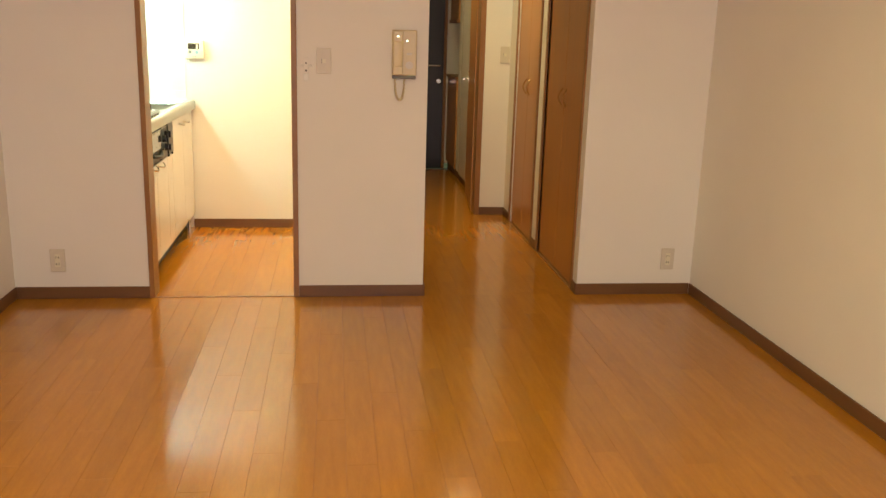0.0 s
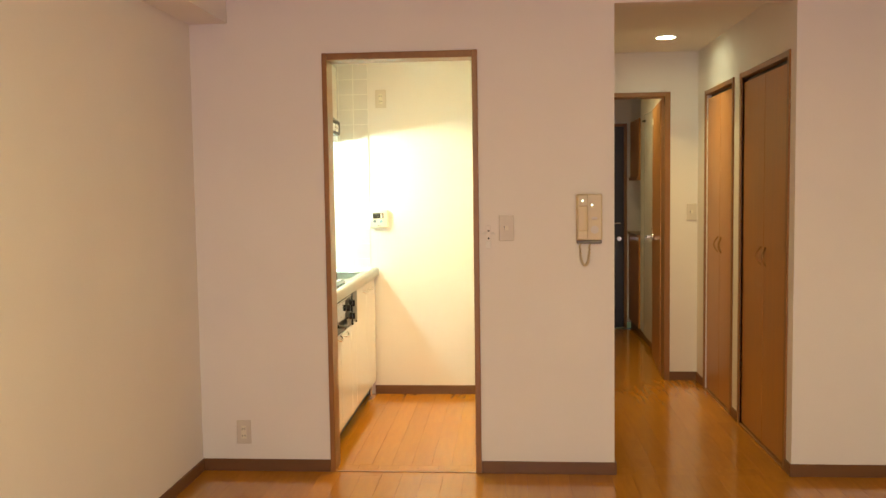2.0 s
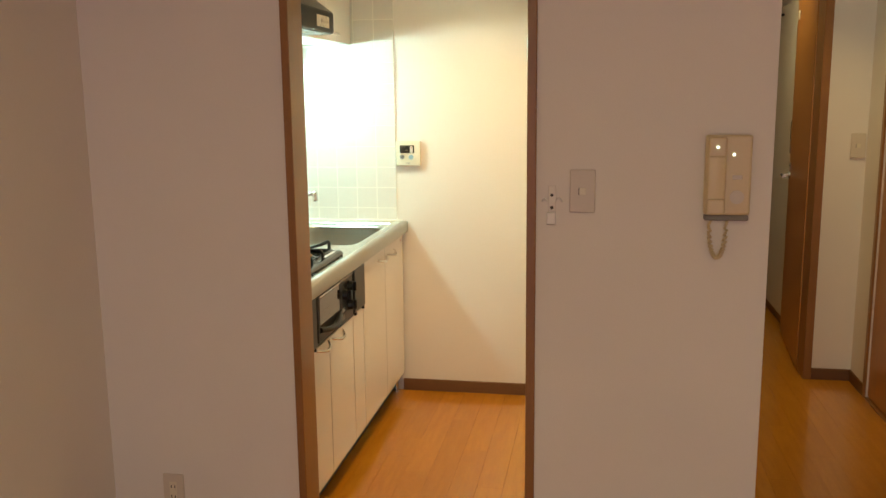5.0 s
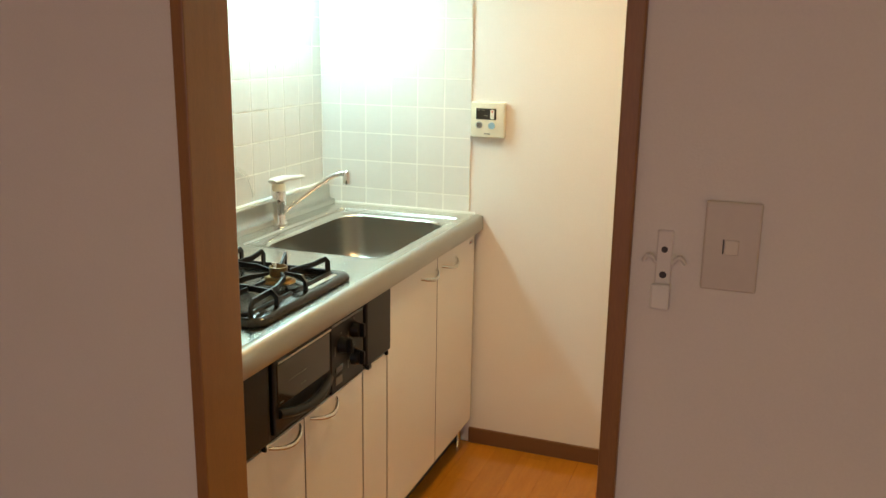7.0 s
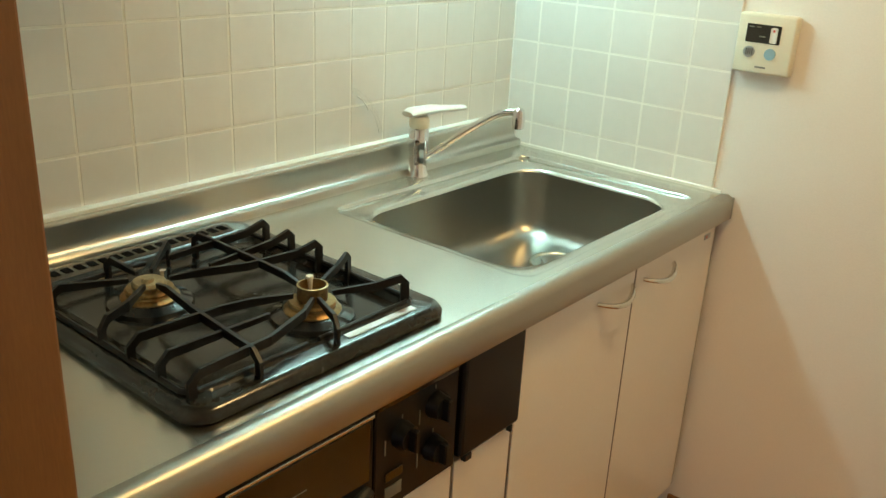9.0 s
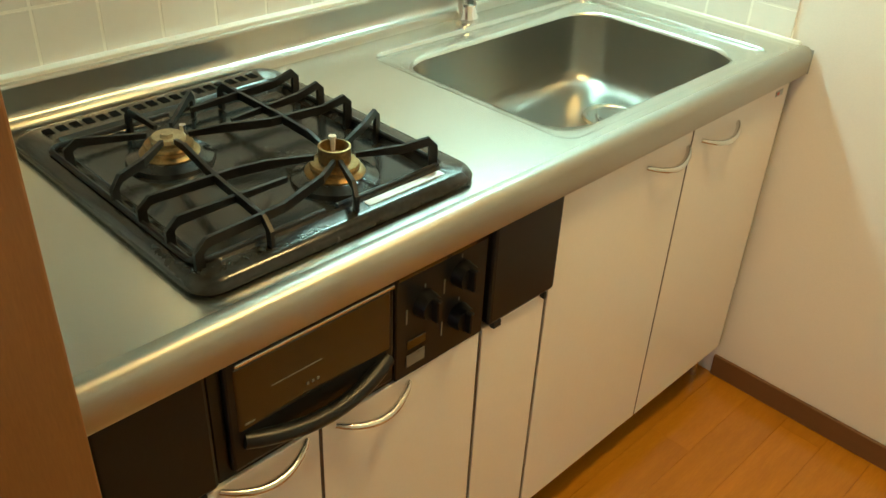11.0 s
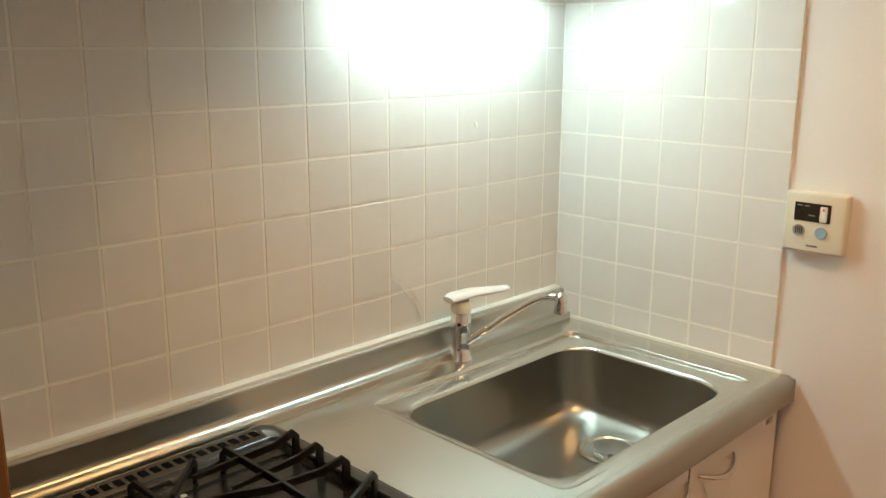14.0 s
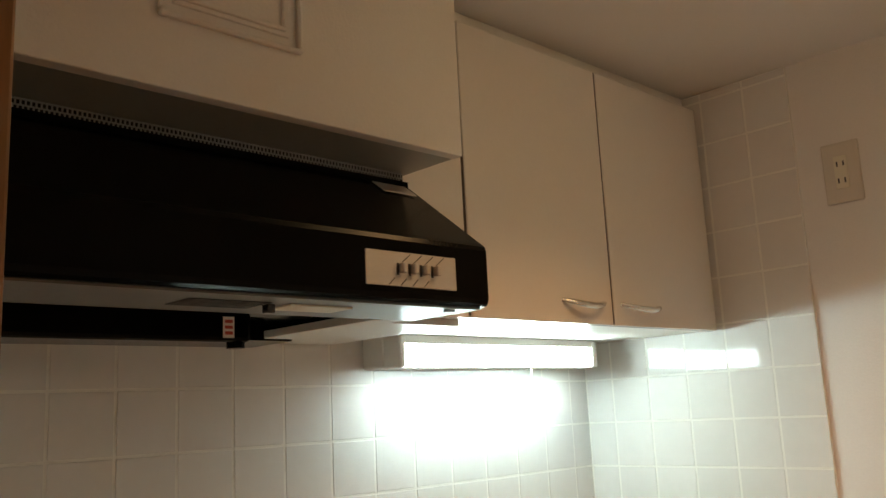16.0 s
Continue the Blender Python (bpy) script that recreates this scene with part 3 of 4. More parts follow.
part("speaker_grille", rod(bmesh.new(), (0.304, FRONT - 0.0365, 1.190), (0.304, FRONT - 0.031, 1.190), 0.019, n=20), BEIGE_PLATE, body)
part("button", B(0.290, 0.316, FRONT - 0.0365, FRONT - 0.031, 1.238, 1.250, 0.001), BEIGE_PLATE, body)
for x, y, z in ((0.292, FRONT - 0.0375, 1.306), (0.246, FRONT - 0.061, 1.327)):
    part("indicator", rod(bmesh.new(), (x, y, z), (x, y + 0.006, z), 0.004, n=10), LED, body, "small lit indicator")
# Grey lip paints the shade along the phone's lower edge.
part("shadow_lip", B(0.221, 0.338, FRONT - 0.030, FRONT - 0.0005, 1.124, 1.1405, 0.003), PRINT, ph)
pts = []
for k in range(61):
    u = k / 60
    a = math.pi * u
    cx, cz = 0.2585 - 0.022 * math.cos(a), 1.124 - 0.105 * math.sin(a) ** 0.7
    pts.append((cx + 0.004 * math.cos(k * 2.1), FRONT - 0.022 + 0.004 * math.sin(k * 2.1), cz))
part("cord", tube(bmesh.new(), pts, 0.0045, n=6), CREAM, ph, "coiled ivory cord", True)

# ---- kitchen: tiles come last; counter ----
CT, CFX, CY0, CY1 = 0.856, -0.985, 4.250, 5.766
SX0, SX1, SY0, SY1 = -1.505, -1.030, 5.045, 5.692
ct = thing("worktop", (-1.3, 5.0, 0.80), "brushed steel worktop with upstand, rolled front edge and sink", "worktop", lift=LIFT)
BK = TILE_X + 0.014
bm = loft(bmesh.new(), [(BK, CFX - 0.028, CY0, CY1, 0.00005, CT - 0.02), (BK, CFX - 0.028, CY0, CY1, 0.00005, CT), (SX0 - 0.01, SX1 + 0.01, SY0 - 0.01, SY1 + 0.01, 0.00005, CT)], cap_last=False)
part("top_sheet", bm, STEEL, ct)
rim = [(SX0 - 0.01, SX1 + 0.01, SY0 - 0.01, SY1 + 0.01, 0.00005, CT), (SX0, SX1, SY0, SY1, 0.035, CT), (SX0 + 0.001, SX1 - 0.001, SY0 + 0.001, SY1 - 0.001, 0.0345, CT - 0.0012), (SX0 + 0.003, SX1 - 0.003, SY0 + 0.003, SY1 - 0.003, 0.033, CT - 0.0088), (SX0 + 0.010, SX1 - 0.010, SY0 + 0.010, SY1 - 0.010, 0.031, CT - 0.0080),
       (-1.463, -1.056, 5.064, 5.648, 0.088, CT - 0.0075), (-1.458, -1.061, 5.069, 5.643, 0.084, CT - 0.011), (-1.456, -1.063, 5.071, 5.641, 0.082, CT - 0.016)]
bowl = [(-1.456, -1.063, 5.071, 5.641, 0.082, CT - 0.016), (-1.448, -1.071, 5.079, 5.633, 0.082, 0.725), (-1.440, -1.079, 5.087, 5.625, 0.080, 0.705),
        (-1.424, -1.094, 5.100, 5.611, 0.072, 0.690), (-1.395, -1.114, 5.118, 5.588, 0.060, 0.684), (-1.300, -1.215, 5.480, 5.560, 0.030, 0.680)]
def sunk(bm):
    """The rim sinks towards the wall and the far end and runs out level at the front and hob side."""
    for v in bm.verts:
        if v.co.z > 0.80:
            w = max(0.0, min(1.0, (SX1 - 0.004 - v.co.x) / 0.06)) * max(0.0, min(1.0, (v.co.y - SY0 - 0.004) / 0.05))
            v.co.z += min(CT - v.co.z, 0.0075) * (1 - w)
    return bm


part("sink_rim", sunk(loft(bmesh.new(), rim, cap_last=False)), STEEL, ct, smooth=True)
sb = part("sink_bowl", sunk(loft(bmesh.new(), bowl)), STEEL_BOWL_DARKENED, ct, "deep satin steel sink bowl", True)
part("drain", lathe(bmesh.new(), -1.262, 5.520, [(0.070, 0.6825), (0.066, 0.687), (0.058, 0.687), (0.055, 0.684), (0.010, 0.684)]), STEEL, sb, "round steel sink drain", True)
part("drain_cap", lathe(bmesh.new(), -1.262, 5.520, [(0.040, 0.6845), (0.038, 0.691), (0.020, 0.693), (0.006, 0.693)]), CHROME, sb, smooth=True)
arc = [(CFX + 0.029, CT - 0.020), (CFX + 0.029, CT + 0.0005), (CFX + 0.020, CT + 0.003), (CFX + 0.010, CT + 0.002), (CFX + 0.003, CT - 0.004), (CFX, CT - 0.013), (CFX, CT - 0.046), (CFX - 0.003, CT - 0.054), (CFX - 0.012, CT - 0.056), (CFX - 0.012, CT - 0.021)]
arc = [(CFX - (x - CFX), z) if x > CFX else (x, z) for x, z in arc]
part("front_edge", prism(bmesh.new(), arc, "y", CY0, CY1), STEEL_EDGE, ct, "rolled steel front edge", True)
part("edge_cap", B(CFX - 0.030, CFX + 0.0015, CY1, CY1 + 0.004, CT - 0.052, CT - 0.002, 0.001), SLATE, ct, "grey plastic end cap")
ups = [(BK, CT), (BK, 0.9255), (BK + 0.002, 0.928), (BK + 0.0095, 0.928), (BK + 0.0125, 0.9265), (BK + 0.014, 0.923), (BK + 0.014, 0.921), (BK + 0.0142, 0.890), (BK + 0.0142, 0.886),
       (BK + 0.0155, 0.880), (BK + 0.0185, 0.8755), (BK + 0.023, 0.873), (BK + 0.025, 0.8727), (BK + 0.032, 0.872), (BK + 0.0345, 0.871), (BK + 0.036, 0.868), (BK + 0.0365, CT + 0.002), (BK + 0.0365, CT)]
part("upstand", prism(bmesh.new(), ups, "y", CY0, CY1), STEEL_DARK, ct, smooth=True)
part("back_caulk", B(TILE_X - 0.004, BK + 0.006, CY0, CY1, 0.926, 0.934, 0.001), CAULK, ct)
part("end_caulk", B(BK + 0.036, CFX - 0.03, CY1, KIT_END - 0.004, CT - 0.004, CT + 0.008, 0.002), CAULK, ct)

# faucet
FX, FY = -1.548, 5.352
fa = thing("faucet", (FX, FY, CT), "chrome single-lever kitchen faucet with a white lever", "faucet", lift=LIFT)
part("body", lathe(bmesh.new(), FX, FY, [(0.026, CT), (0.026, CT + 0.006), (0.021, CT + 0.012), (0.019, CT + 0.05), (0.022, CT + 0.06), (0.022, CT + 0.105), (0.019, CT + 0.110)], 24), CHROME, fa, smooth=True)
part("collar", lathe(bmesh.new(), FX, FY, [(0.0200, CT + 0.110), (0.0225, CT + 0.113), (0.0225, CT + 0.128), (0.018, CT + 0.135)], 24), IVORY, fa, "cream plastic collar", True)
bm = bmesh.new()
lev = [(FX, FY - 0.040, CT + 0.144), (FX, FY - 0.02, CT + 0.147), (FX, FY + 0.04, CT + 0.146), (FX + 0.004, FY + 0.09, CT + 0.141), (FX + 0.008, FY + 0.140, CT + 0.138)]
tube(bm, lev, [0.016, 0.023, 0.022, 0.018, 0.013], n=14, flat=0.42)
part("lever", bm, WHITE_PLASTIC, fa, "flat white plastic lever", True)
TIPX, TIPY = -1.340, 5.428
def spout_at(u, z):
    return (FX + (TIPX - FX) * u, FY + (TIPY - FY) * u, z)
part("spout", tube(bmesh.new(), [spout_at(0.05, CT + 0.040), spout_at(0.2, CT + 0.066), spout_at(0.5, CT + 0.118), spout_at(0.72, CT + 0.152), spout_at(0.82, CT + 0.164), spout_at(0.92, CT + 0.169), spout_at(1.0, CT + 0.167)], 0.0078, n=14), CHROME, fa, smooth=True)
part("nozzle", lathe(bmesh.new(), TIPX, TIPY, [(0.010, CT + 0.135), (0.0135, CT + 0.137), (0.0135, CT + 0.160), (0.012, CT + 0.175), (0.006, CT + 0.180)], 20), CHROME, fa, smooth=True)

# ---- gas hob ----
HX0, HX1, HY0, HY1, HT = -1.546, -1.034, 4.404, 4.856, 0.876
hob = thing("gas_hob", (-1.29, 4.625, CT), "dark grey enamelled two-burner gas hob with black grates", "hob", lift=LIFT)
hob.location.y, hob.scale.y = 4.628, 0.982
loops = [(HX0 + 0.004, HX1 - 0.004, HY0 + 0.004, HY1 - 0.004, 0.030, CT + 0.0005), (HX0, HX1, HY0, HY1, 0.034, CT + 0.004), (HX0, HX1, HY0, HY1, 0.034, CT + 0.010), (HX0 + 0.006, HX1 - 0.006, HY0 + 0.006, HY1 - 0.006, 0.030, CT + 0.018),
         (HX0 + 0.014, HX1 - 0.014, HY0 + 0.014, HY1 - 0.014, 0.026, HT), (HX0 + 0.066, HX1 - 0.034, HY0 + 0.032, HY1 - 0.032, 0.020, HT + 0.001),
         (HX0 + 0.069, HX1 - 0.037, HY0 + 0.035, HY1 - 0.035, 0.019, HT + 0.004), (HX0 + 0.073, HX1 - 0.041, HY0 + 0.039, HY1 - 0.039, 0.018, HT + 0.002),
         (HX0 + 0.082, HX1 - 0.050, HY0 + 0.048, HY1 - 0.048, 0.016, HT - 0.010), (HX0 + 0.095, HX1 - 0.063, HY0 + 0.061, HY1 - 0.061, 0.012, HT - 0.012)]
top = part("top_plate", loft(bmesh.new(), loops, cap_first=True), ENAMEL, hob, smooth=True)
for k in range(18):
    y = 4.445 + k * 0.0205
    # A thin black slab paints each slot's unlit inside.
    part("vent_slot", B(-1.520, -1.500, y, y + 0.0125, HT - 0.0005, HT + 0.0012), SLOT_SHADE, top)
part("front_label", B(-1.066, -1.054, 4.665, 4.800, HT - 0.0005, HT + 0.0018), SILVER_PLATE, top, "worn silver label strip")
BR, BL = (-1.157, 4.692), (-1.348, 4.552)
HP = HT - 0.012
for (bx, by), tall in ((BR, True), (BL, False)):
    b = part("burner", lathe(bmesh.new(), bx, by, [(0.062, HP), (0.060, HP + 0.006), (0.046, HP + 0.011), (0.044, HP + 0.012)]), ENAMEL, hob, smooth=True)
    part("burner_head", lathe(bmesh.new(), bx, by, [(0.041, HP + 0.010), (0.042, HP + 0.014), (0.039, HP + 0.017), (0.034, HP + 0.018), (0.033, HP + 0.021), (0.035, HP + 0.024), (0.033, HP + 0.027), (0.020, HP + 0.028)]), BRASS, b, "stained brass burner head", True)
    if tall:
        part("burner_ring", lathe(bmesh.new(), bx, by, [(0.020, HP + 0.027), (0.022, HP + 0.029), (0.0225, HP + 0.050), (0.0195, HP + 0.0505), (0.0185, HP + 0.034), (0.004, HP + 0.032)]), BRASS, b, "worn brass ring", True)
        part("igniter", rod(bmesh.new(), (bx - 0.019, by + 0.012, HP + 0.03), (bx - 0.019, by + 0.012, HP + 0.054), 0.0055, n=10), WHITE_PLASTIC, b, "white ceramic igniter")
    else:
        part("burner_cap", lathe(bmesh.new(), bx, by, [(0.024, HP + 0.027), (0.025, HP + 0.033), (0.022, HP + 0.037), (0.008, HP + 0.038)]), BRASS_PALE, b, "worn pale brass cap", True)
        part("cap_nub", rod(bmesh.new(), (bx + 0.004, by - 0.004, HP + 0.036), (bx + 0.004, by - 0.004, HP + 0.043), 0.010, 0.008, 14), BRASS_PALE, b)
        part("igniter", rod(bmesh.new(), (bx - 0.004, by + 0.026, HP + 0.024), (bx - 0.004, by + 0.026, HP + 0.044), 0.005, n=10), CHROME, b)

GZ = 0.906


def grate_bar(parent, pts, foot=True, tip=False, fin=False):
    """A flat upright iron bar along plan points; a foot at its first end, a lower tip at its last."""
    bm = bmesh.new()
    path = []
    if foot:
        x, y = pts[0]
        dx, dy = pts[1][0] - x, pts[1][1] - y
        k = 0.012 / max(1e-6, math.hypot(dx, dy))
        if fin:
            path += [(x, y, HP + 0.002), (x, y, GZ + 0.002), (x + dx * k * 0.5, y + dy * k * 0.5, GZ + 0.009), (x + dx * k * 3.6, y + dy * k * 3.6, GZ)]
        else:
            path += [(x, y, HP + 0.002), (x, y, GZ - 0.010), (x + dx * k, y + dy * k, GZ)]
    else:
        path += [(*pts[0], GZ)]
    path += [(*p, GZ) for p in pts[1:-1]]
    path += [(*pts[-1], GZ - (0.004 if tip else 0.0))]
    up = Vector((0, 0, 1))
    ring = []
    for i, p in enumerate(path):
        p = Vector(p)
        d = (Vector(path[min(i + 1, len(path) - 1)]) - Vector(path[max(i - 1, 0)])).normalized()
        flat_d = Vector((pts[1][0] - pts[0][0], pts[1][1] - pts[0][1], 0)) if abs(d.z) > 0.9 else Vector((d.x, d.y, 0))
        s = flat_d.normalized().cross(up)
        n = s.cross(d).normalized()
        hw, hh = 0.0027, (0.0062 if i < len(path) - 1 else 0.0035)
        ring.append([bm.verts.new(p + s * a * hw + n * b * hh) for a, b in ((-1, -1), (1, -1), (1, 1), (-1, 1))])
    for p, q in zip(ring, ring[1:]):
        for k in range(4):
            bm.faces.new((p[k], p[(k + 1) % 4], q[(k + 1) % 4], q[k]))
    bm.faces.new(ring[0])
    bm.faces.new(ring[-1])
    part("grate_bar", bm, IRON, parent)


def toward(c, p, r=0.020):
    d = Vector((p[0] - c[0], p[1] - c[1]))
    d.normalize()
    return (c[0] + d.x * r, c[1] + d.y * r)


gl = part("grate", tube(bmesh.new(), [(*p, HP + 0.016) for p in ((-1.076, 4.610), (-1.076, 4.440), (-1.082, 4.430), (-1.090, 4.425), (-1.440, 4.425), (-1.448, 4.430), (-1.452, 4.440), (-1.452, 4.610))], 0.004, n=8), IRON, hob, "black iron pan grate")
gr = part("grate", tube(bmesh.new(), [(*p, HP + 0.016) for p in ((-1.076, 4.630), (-1.076, 4.800), (-1.082, 4.810), (-1.090, 4.815), (-1.440, 4.815), (-1.448, 4.810), (-1.452, 4.800), (-1.452, 4.630))], 0.004, n=8), IRON, hob, "black iron pan grate")
EL, ER = 4.428, 4.808
grate_bar(gr, [(-1.204, ER), toward(BR, (-1.21, 4.79), 0.026)], tip=True, fin=True)
grate_bar(gr, [(-1.082, ER - 0.004), toward(BR, (-1.09, 4.76), 0.028)], tip=True, fin=True)
grate_bar(gr, [(-1.058, 4.646), toward(BR, (-1.08, 4.66), 0.026)], tip=True)
grate_bar(gl, [(-1.070, EL), (-1.078, 4.55), (-1.105, 4.630), toward(BR, (-1.12, 4.66), 0.024)], tip=True)
grate_bar(gl, [(-1.132, EL), (-1.140, 4.600)], tip=True)
grate_bar(gl, [(-1.196, EL), (-1.190, 4.560), (-1.182, 4.600), toward(BR, (-1.175, 4.64), 0.030)], tip=True)
grate_bar(gl, [(-1.058, 4.516), (-1.200, 4.530), (-1.290, 4.545), toward(BL, (-1.29, 4.546), 0.026)], tip=True)
grate_bar(gl, [(-1.262, EL), (-1.285, 4.480), toward(BL, (-1.30, 4.50), 0.026)], tip=True)
grate_bar(gl, [(-1.398, EL + 0.004), toward(BL, (-1.39, 4.49), 0.028)], tip=True)
grate_bar(gl, [(-1.448, 4.545), toward(BL, (-1.42, 4.549), 0.030)], tip=True)
grate_bar(gr, [(-1.448, 4.650), toward(BL, (-1.42, 4.61), 0.030)], tip=True)
grate_bar(gr, [(-1.400, ER), (-1.396, 4.72), (-1.400, 4.62)], tip=True, fin=True)
grate_bar(gr, [(-1.336, ER), (-1.332, 4.645)], tip=True, fin=True)
grate_bar(gr, [(-1.270, ER), (-1.285, 4.68), (-1.310, 4.62), toward(BL, (-1.325, 4.585), 0.028)], tip=True, fin=True)
grate_bar(gr, [(-1.448, 4.700), (-1.300, 4.700), (-1.220, 4.697), toward(BR, (-1.20, 4.696), 0.026)], tip=True)

# ---- black grill front ----
PX = -1.008
gf = thing("grill_oven", (PX, 4.62, 0.61), "black built-in fish grill with smoked glass door and knobs", "grill", lift=LIFT)
body = part("body", B(-1.45, PX - 0.006, 4.392, 4.850, 0.606, 0.798, 0.003), BLACK, gf)
gd = part("grill_door", B(PX - 0.008, PX + 0.004, 4.410, 4.666, 0.622, 0.790, 0.004, 2), BLACK, gf)
part("window_glass", B(PX + 0.002, PX + 0.006, 4.422, 4.658, 0.682, 0.778, 0.002), BLACK_GLOSS, gd, "smoked glass pane")
part("bright_strip", B(PX + 0.003, PX + 0.008, 4.424, 4.664, 0.7800, 0.7850, 0.001), SATIN, gd, "thin bright metal strip")
pts = [(PX + 0.004 + 0.020 * math.sin(math.pi * k / 12) ** 0.8, 4.428 + 0.226 * k / 12, 0.666 - 0.014 * math.sin(math.pi * k / 12)) for k in range(13)]
part("pull_handle", tube(bmesh.new(), pts, 0.012, n=10, flat=0.9), BLACK, gd, "curved black pull handle", True)
for k, z in enumerate((0.700, 0.700, 0.700)):
    part("print_mark", B(PX + 0.005, PX + 0.0068, 4.520 + 0.008 * k, 4.5235 + 0.008 * k, z, z + 0.004), PRINT, gd)
part("print_line", B(PX + 0.005, PX + 0.0066, 4.470, 4.545, 0.728, 0.7292), PRINT, gd)
part("print_line", B(PX + 0.005, PX + 0.0066, 4.430, 4.444, 0.690, 0.6925), PRINT, gd)
kp = part("knob_panel", B(PX - 0.006, PX + 0.003, 4.670, 4.846, 0.612, 0.790, 0.002), BLACK, gf)
for y, z in ((4.722, 0.726), (4.792, 0.744), (4.790, 0.672)):
    k = part("knob", rod(bmesh.new(), (PX + 0.003, y, z), (PX + 0.022, y, z), 0.021, 0.018, 22), BLACK, kp, "ribbed black turning knob", True)
    part("knob_grip", B(PX + 0.020, PX + 0.034, y - 0.0045, y + 0.0045, z - 0.018, z + 0.018, 0.002), BLACK, k)
    part("dial_mark", B(PX + 0.0028, PX + 0.0042, y - 0.001, y + 0.001, z + 0.026, z + 0.032), PRINT, kp)
    part("dial_mark", B(PX + 0.0028, PX + 0.0042, y - 0.034, y - 0.032, z - 0.020, z + 0.004), PRINT, kp)
part("label", B(PX + 0.0028, PX + 0.0046, 4.690, 4.724, 0.630, 0.650), PRINT, kp, "small grey printed label")
part("battery_flap", B(PX + 0.0028, PX + 0.0052, 4.690, 4.726, 0.660, 0.676, 0.001), BLACK_GLOSS, kp)
part("top_strip", B(PX - 0.004, PX + 0.006, 4.672, 4.842, 0.782, 0.790, 0.001), BLACK_GLOSS, kp)
for y0, y1 in ((4.252, 4.388), (4.856, 5.012)):
    f = thing("filler_panel", (PX, (y0 + y1) / 2, 0.615), "matt black filler panel beside the grill", "panel", "grill filler panels", lift=LIFT)
    part("face", B(PX - 0.02, PX + 0.008, y0, y1, 0.618, 0.797, 0.006, 2), BLACK, f)
    part("clip", B(PX - 0.004, PX + 0.008, y0 + 0.012, y0 + 0.030, 0.606, 0.619, 0.002), BLACK, f)
    part("clip", B(PX - 0.004, PX + 0.008, y1 - 0.024, y1 - 0.018, 0.606, 0.619, 0.001), BLACK, f)


def bow_handle(parent, x, y0, y1, z, droop=0.012):
    n = 14
    pts = []
    for k in range(n + 1):
        u = k / n
        pts.append((x + 0.024 * math.sin(math.pi * u) ** 0.75, y0 + (y1 - y0) * u, z - droop * math.sin(math.pi * u)))
    rr = [0.0042 + 0.0022 * math.sin(math.pi * k / n) for k in range(n + 1)]
    h = part("bow_handle", tube(bmesh.new(), pts, rr, n=10, flat=0.9), SATIN, parent, "curved satin metal handle", True)
    return h


# ---- base cabinets ----
def base_unit(y0, y1, top, doors, label):
    u = thing("base_cabinet", (-1.3, (y0 + y1) / 2, 0), label, "cabinet", "kitchen base cabinets")
    part("carcass", B(-1.585, PX - 0.045, y0 + 0.001, y1 - 0.001, 0.098, min(top, 0.67), 0.001), LAMINATE_SIDE, u)
    part("plinth", B(-1.585, -1.070, y0 + 0.001, y1 - 0.001, 0.0, 0.098), BLACK, u, "dark recessed plinth")
    for a, b, h in doors:
        d = part("door", B(PX - 0.019, PX - 0.001, a + 0.0026, b - 0.0026, 0.102, top, 0.0012), LAMINATE, u)
        if h:
            bow_handle(d, PX - 0.001, h[0], h[1], h[2])
    # Dark strips fill the gaps to paint the deep shade inside them.
    for (a, b, h), nxt in zip(doors, doors[1:]):
        part("door_gap", B(PX - 0.0188, PX - 0.0016, b - 0.0025, b + 0.0025, 0.104, top - 0.002), TRACK_AND_GAP, u, "dark strip painting the shade between the doors")
    part("side_gap", B(PX - 0.044, PX - 0.0016, y1 - 0.0025, y1 - 0.0002, 0.104, top - 0.002), TRACK_AND_GAP, u, "dark strip painting the shade beside the unit")
    return u


base_unit(4.250, 4.848, 0.618, [(4.250, 4.543, (4.390, 4.520, 0.612)), (4.543, 4.848, (4.568, 4.700, 0.606))], "white laminate base cabinet under the gas hob, doors shut")
base_unit(4.850, 5.004, 0.620, [(4.850, 5.004, None)], "narrow white laminate filler cabinet")
su = base_unit(5.006, 5.756, 0.805, [(5.006, 5.391, (5.250, 5.381, 0.764)), (5.391, 5.756, (5.426, 5.558, 0.762))], "white laminate sink base cabinet, doors shut")
part("maker_plate", B(PX - 0.002, PX + 0.0005, 5.700, 5.728, 0.774, 0.786, 0.0004), SLATE, su)
part("maker_mark", B(PX + 0.0001, PX + 0.0009, 5.704, 5.712, 0.777, 0.783), RED, su)
part("leg", rod(bmesh.new(), (-1.05, 5.735, 0.0), (-1.05, 5.735, 0.10), 0.010, n=12), SATIN, su)

# ---- wall cabinets ----
UX, UZ0, UZ1 = -1.244, 1.717, 2.210
uc = thing("wall_cabinet", (-1.42, 5.39, UZ0), "white laminate two-door wall cabinet above the sink", "cabinet")
part("carcass", B(TILE_X + 0.002, UX - 0.019, 5.008, 5.764, UZ0, UZ1, 0.001), LAMINATE_SIDE, uc)
for a, b, h in ((5.006, 5.384, (5.234, 5.354)), (5.384, 5.758, (5.408, 5.536))):
    d = part("door", B(UX - 0.019, UX, a + 0.0026, b - 0.0026, UZ0 - 0.002, UZ1, 0.0012), LAMINATE, uc)
    bow_handle(d, UX, h[0], h[1], UZ0 + 0.038, 0.010)
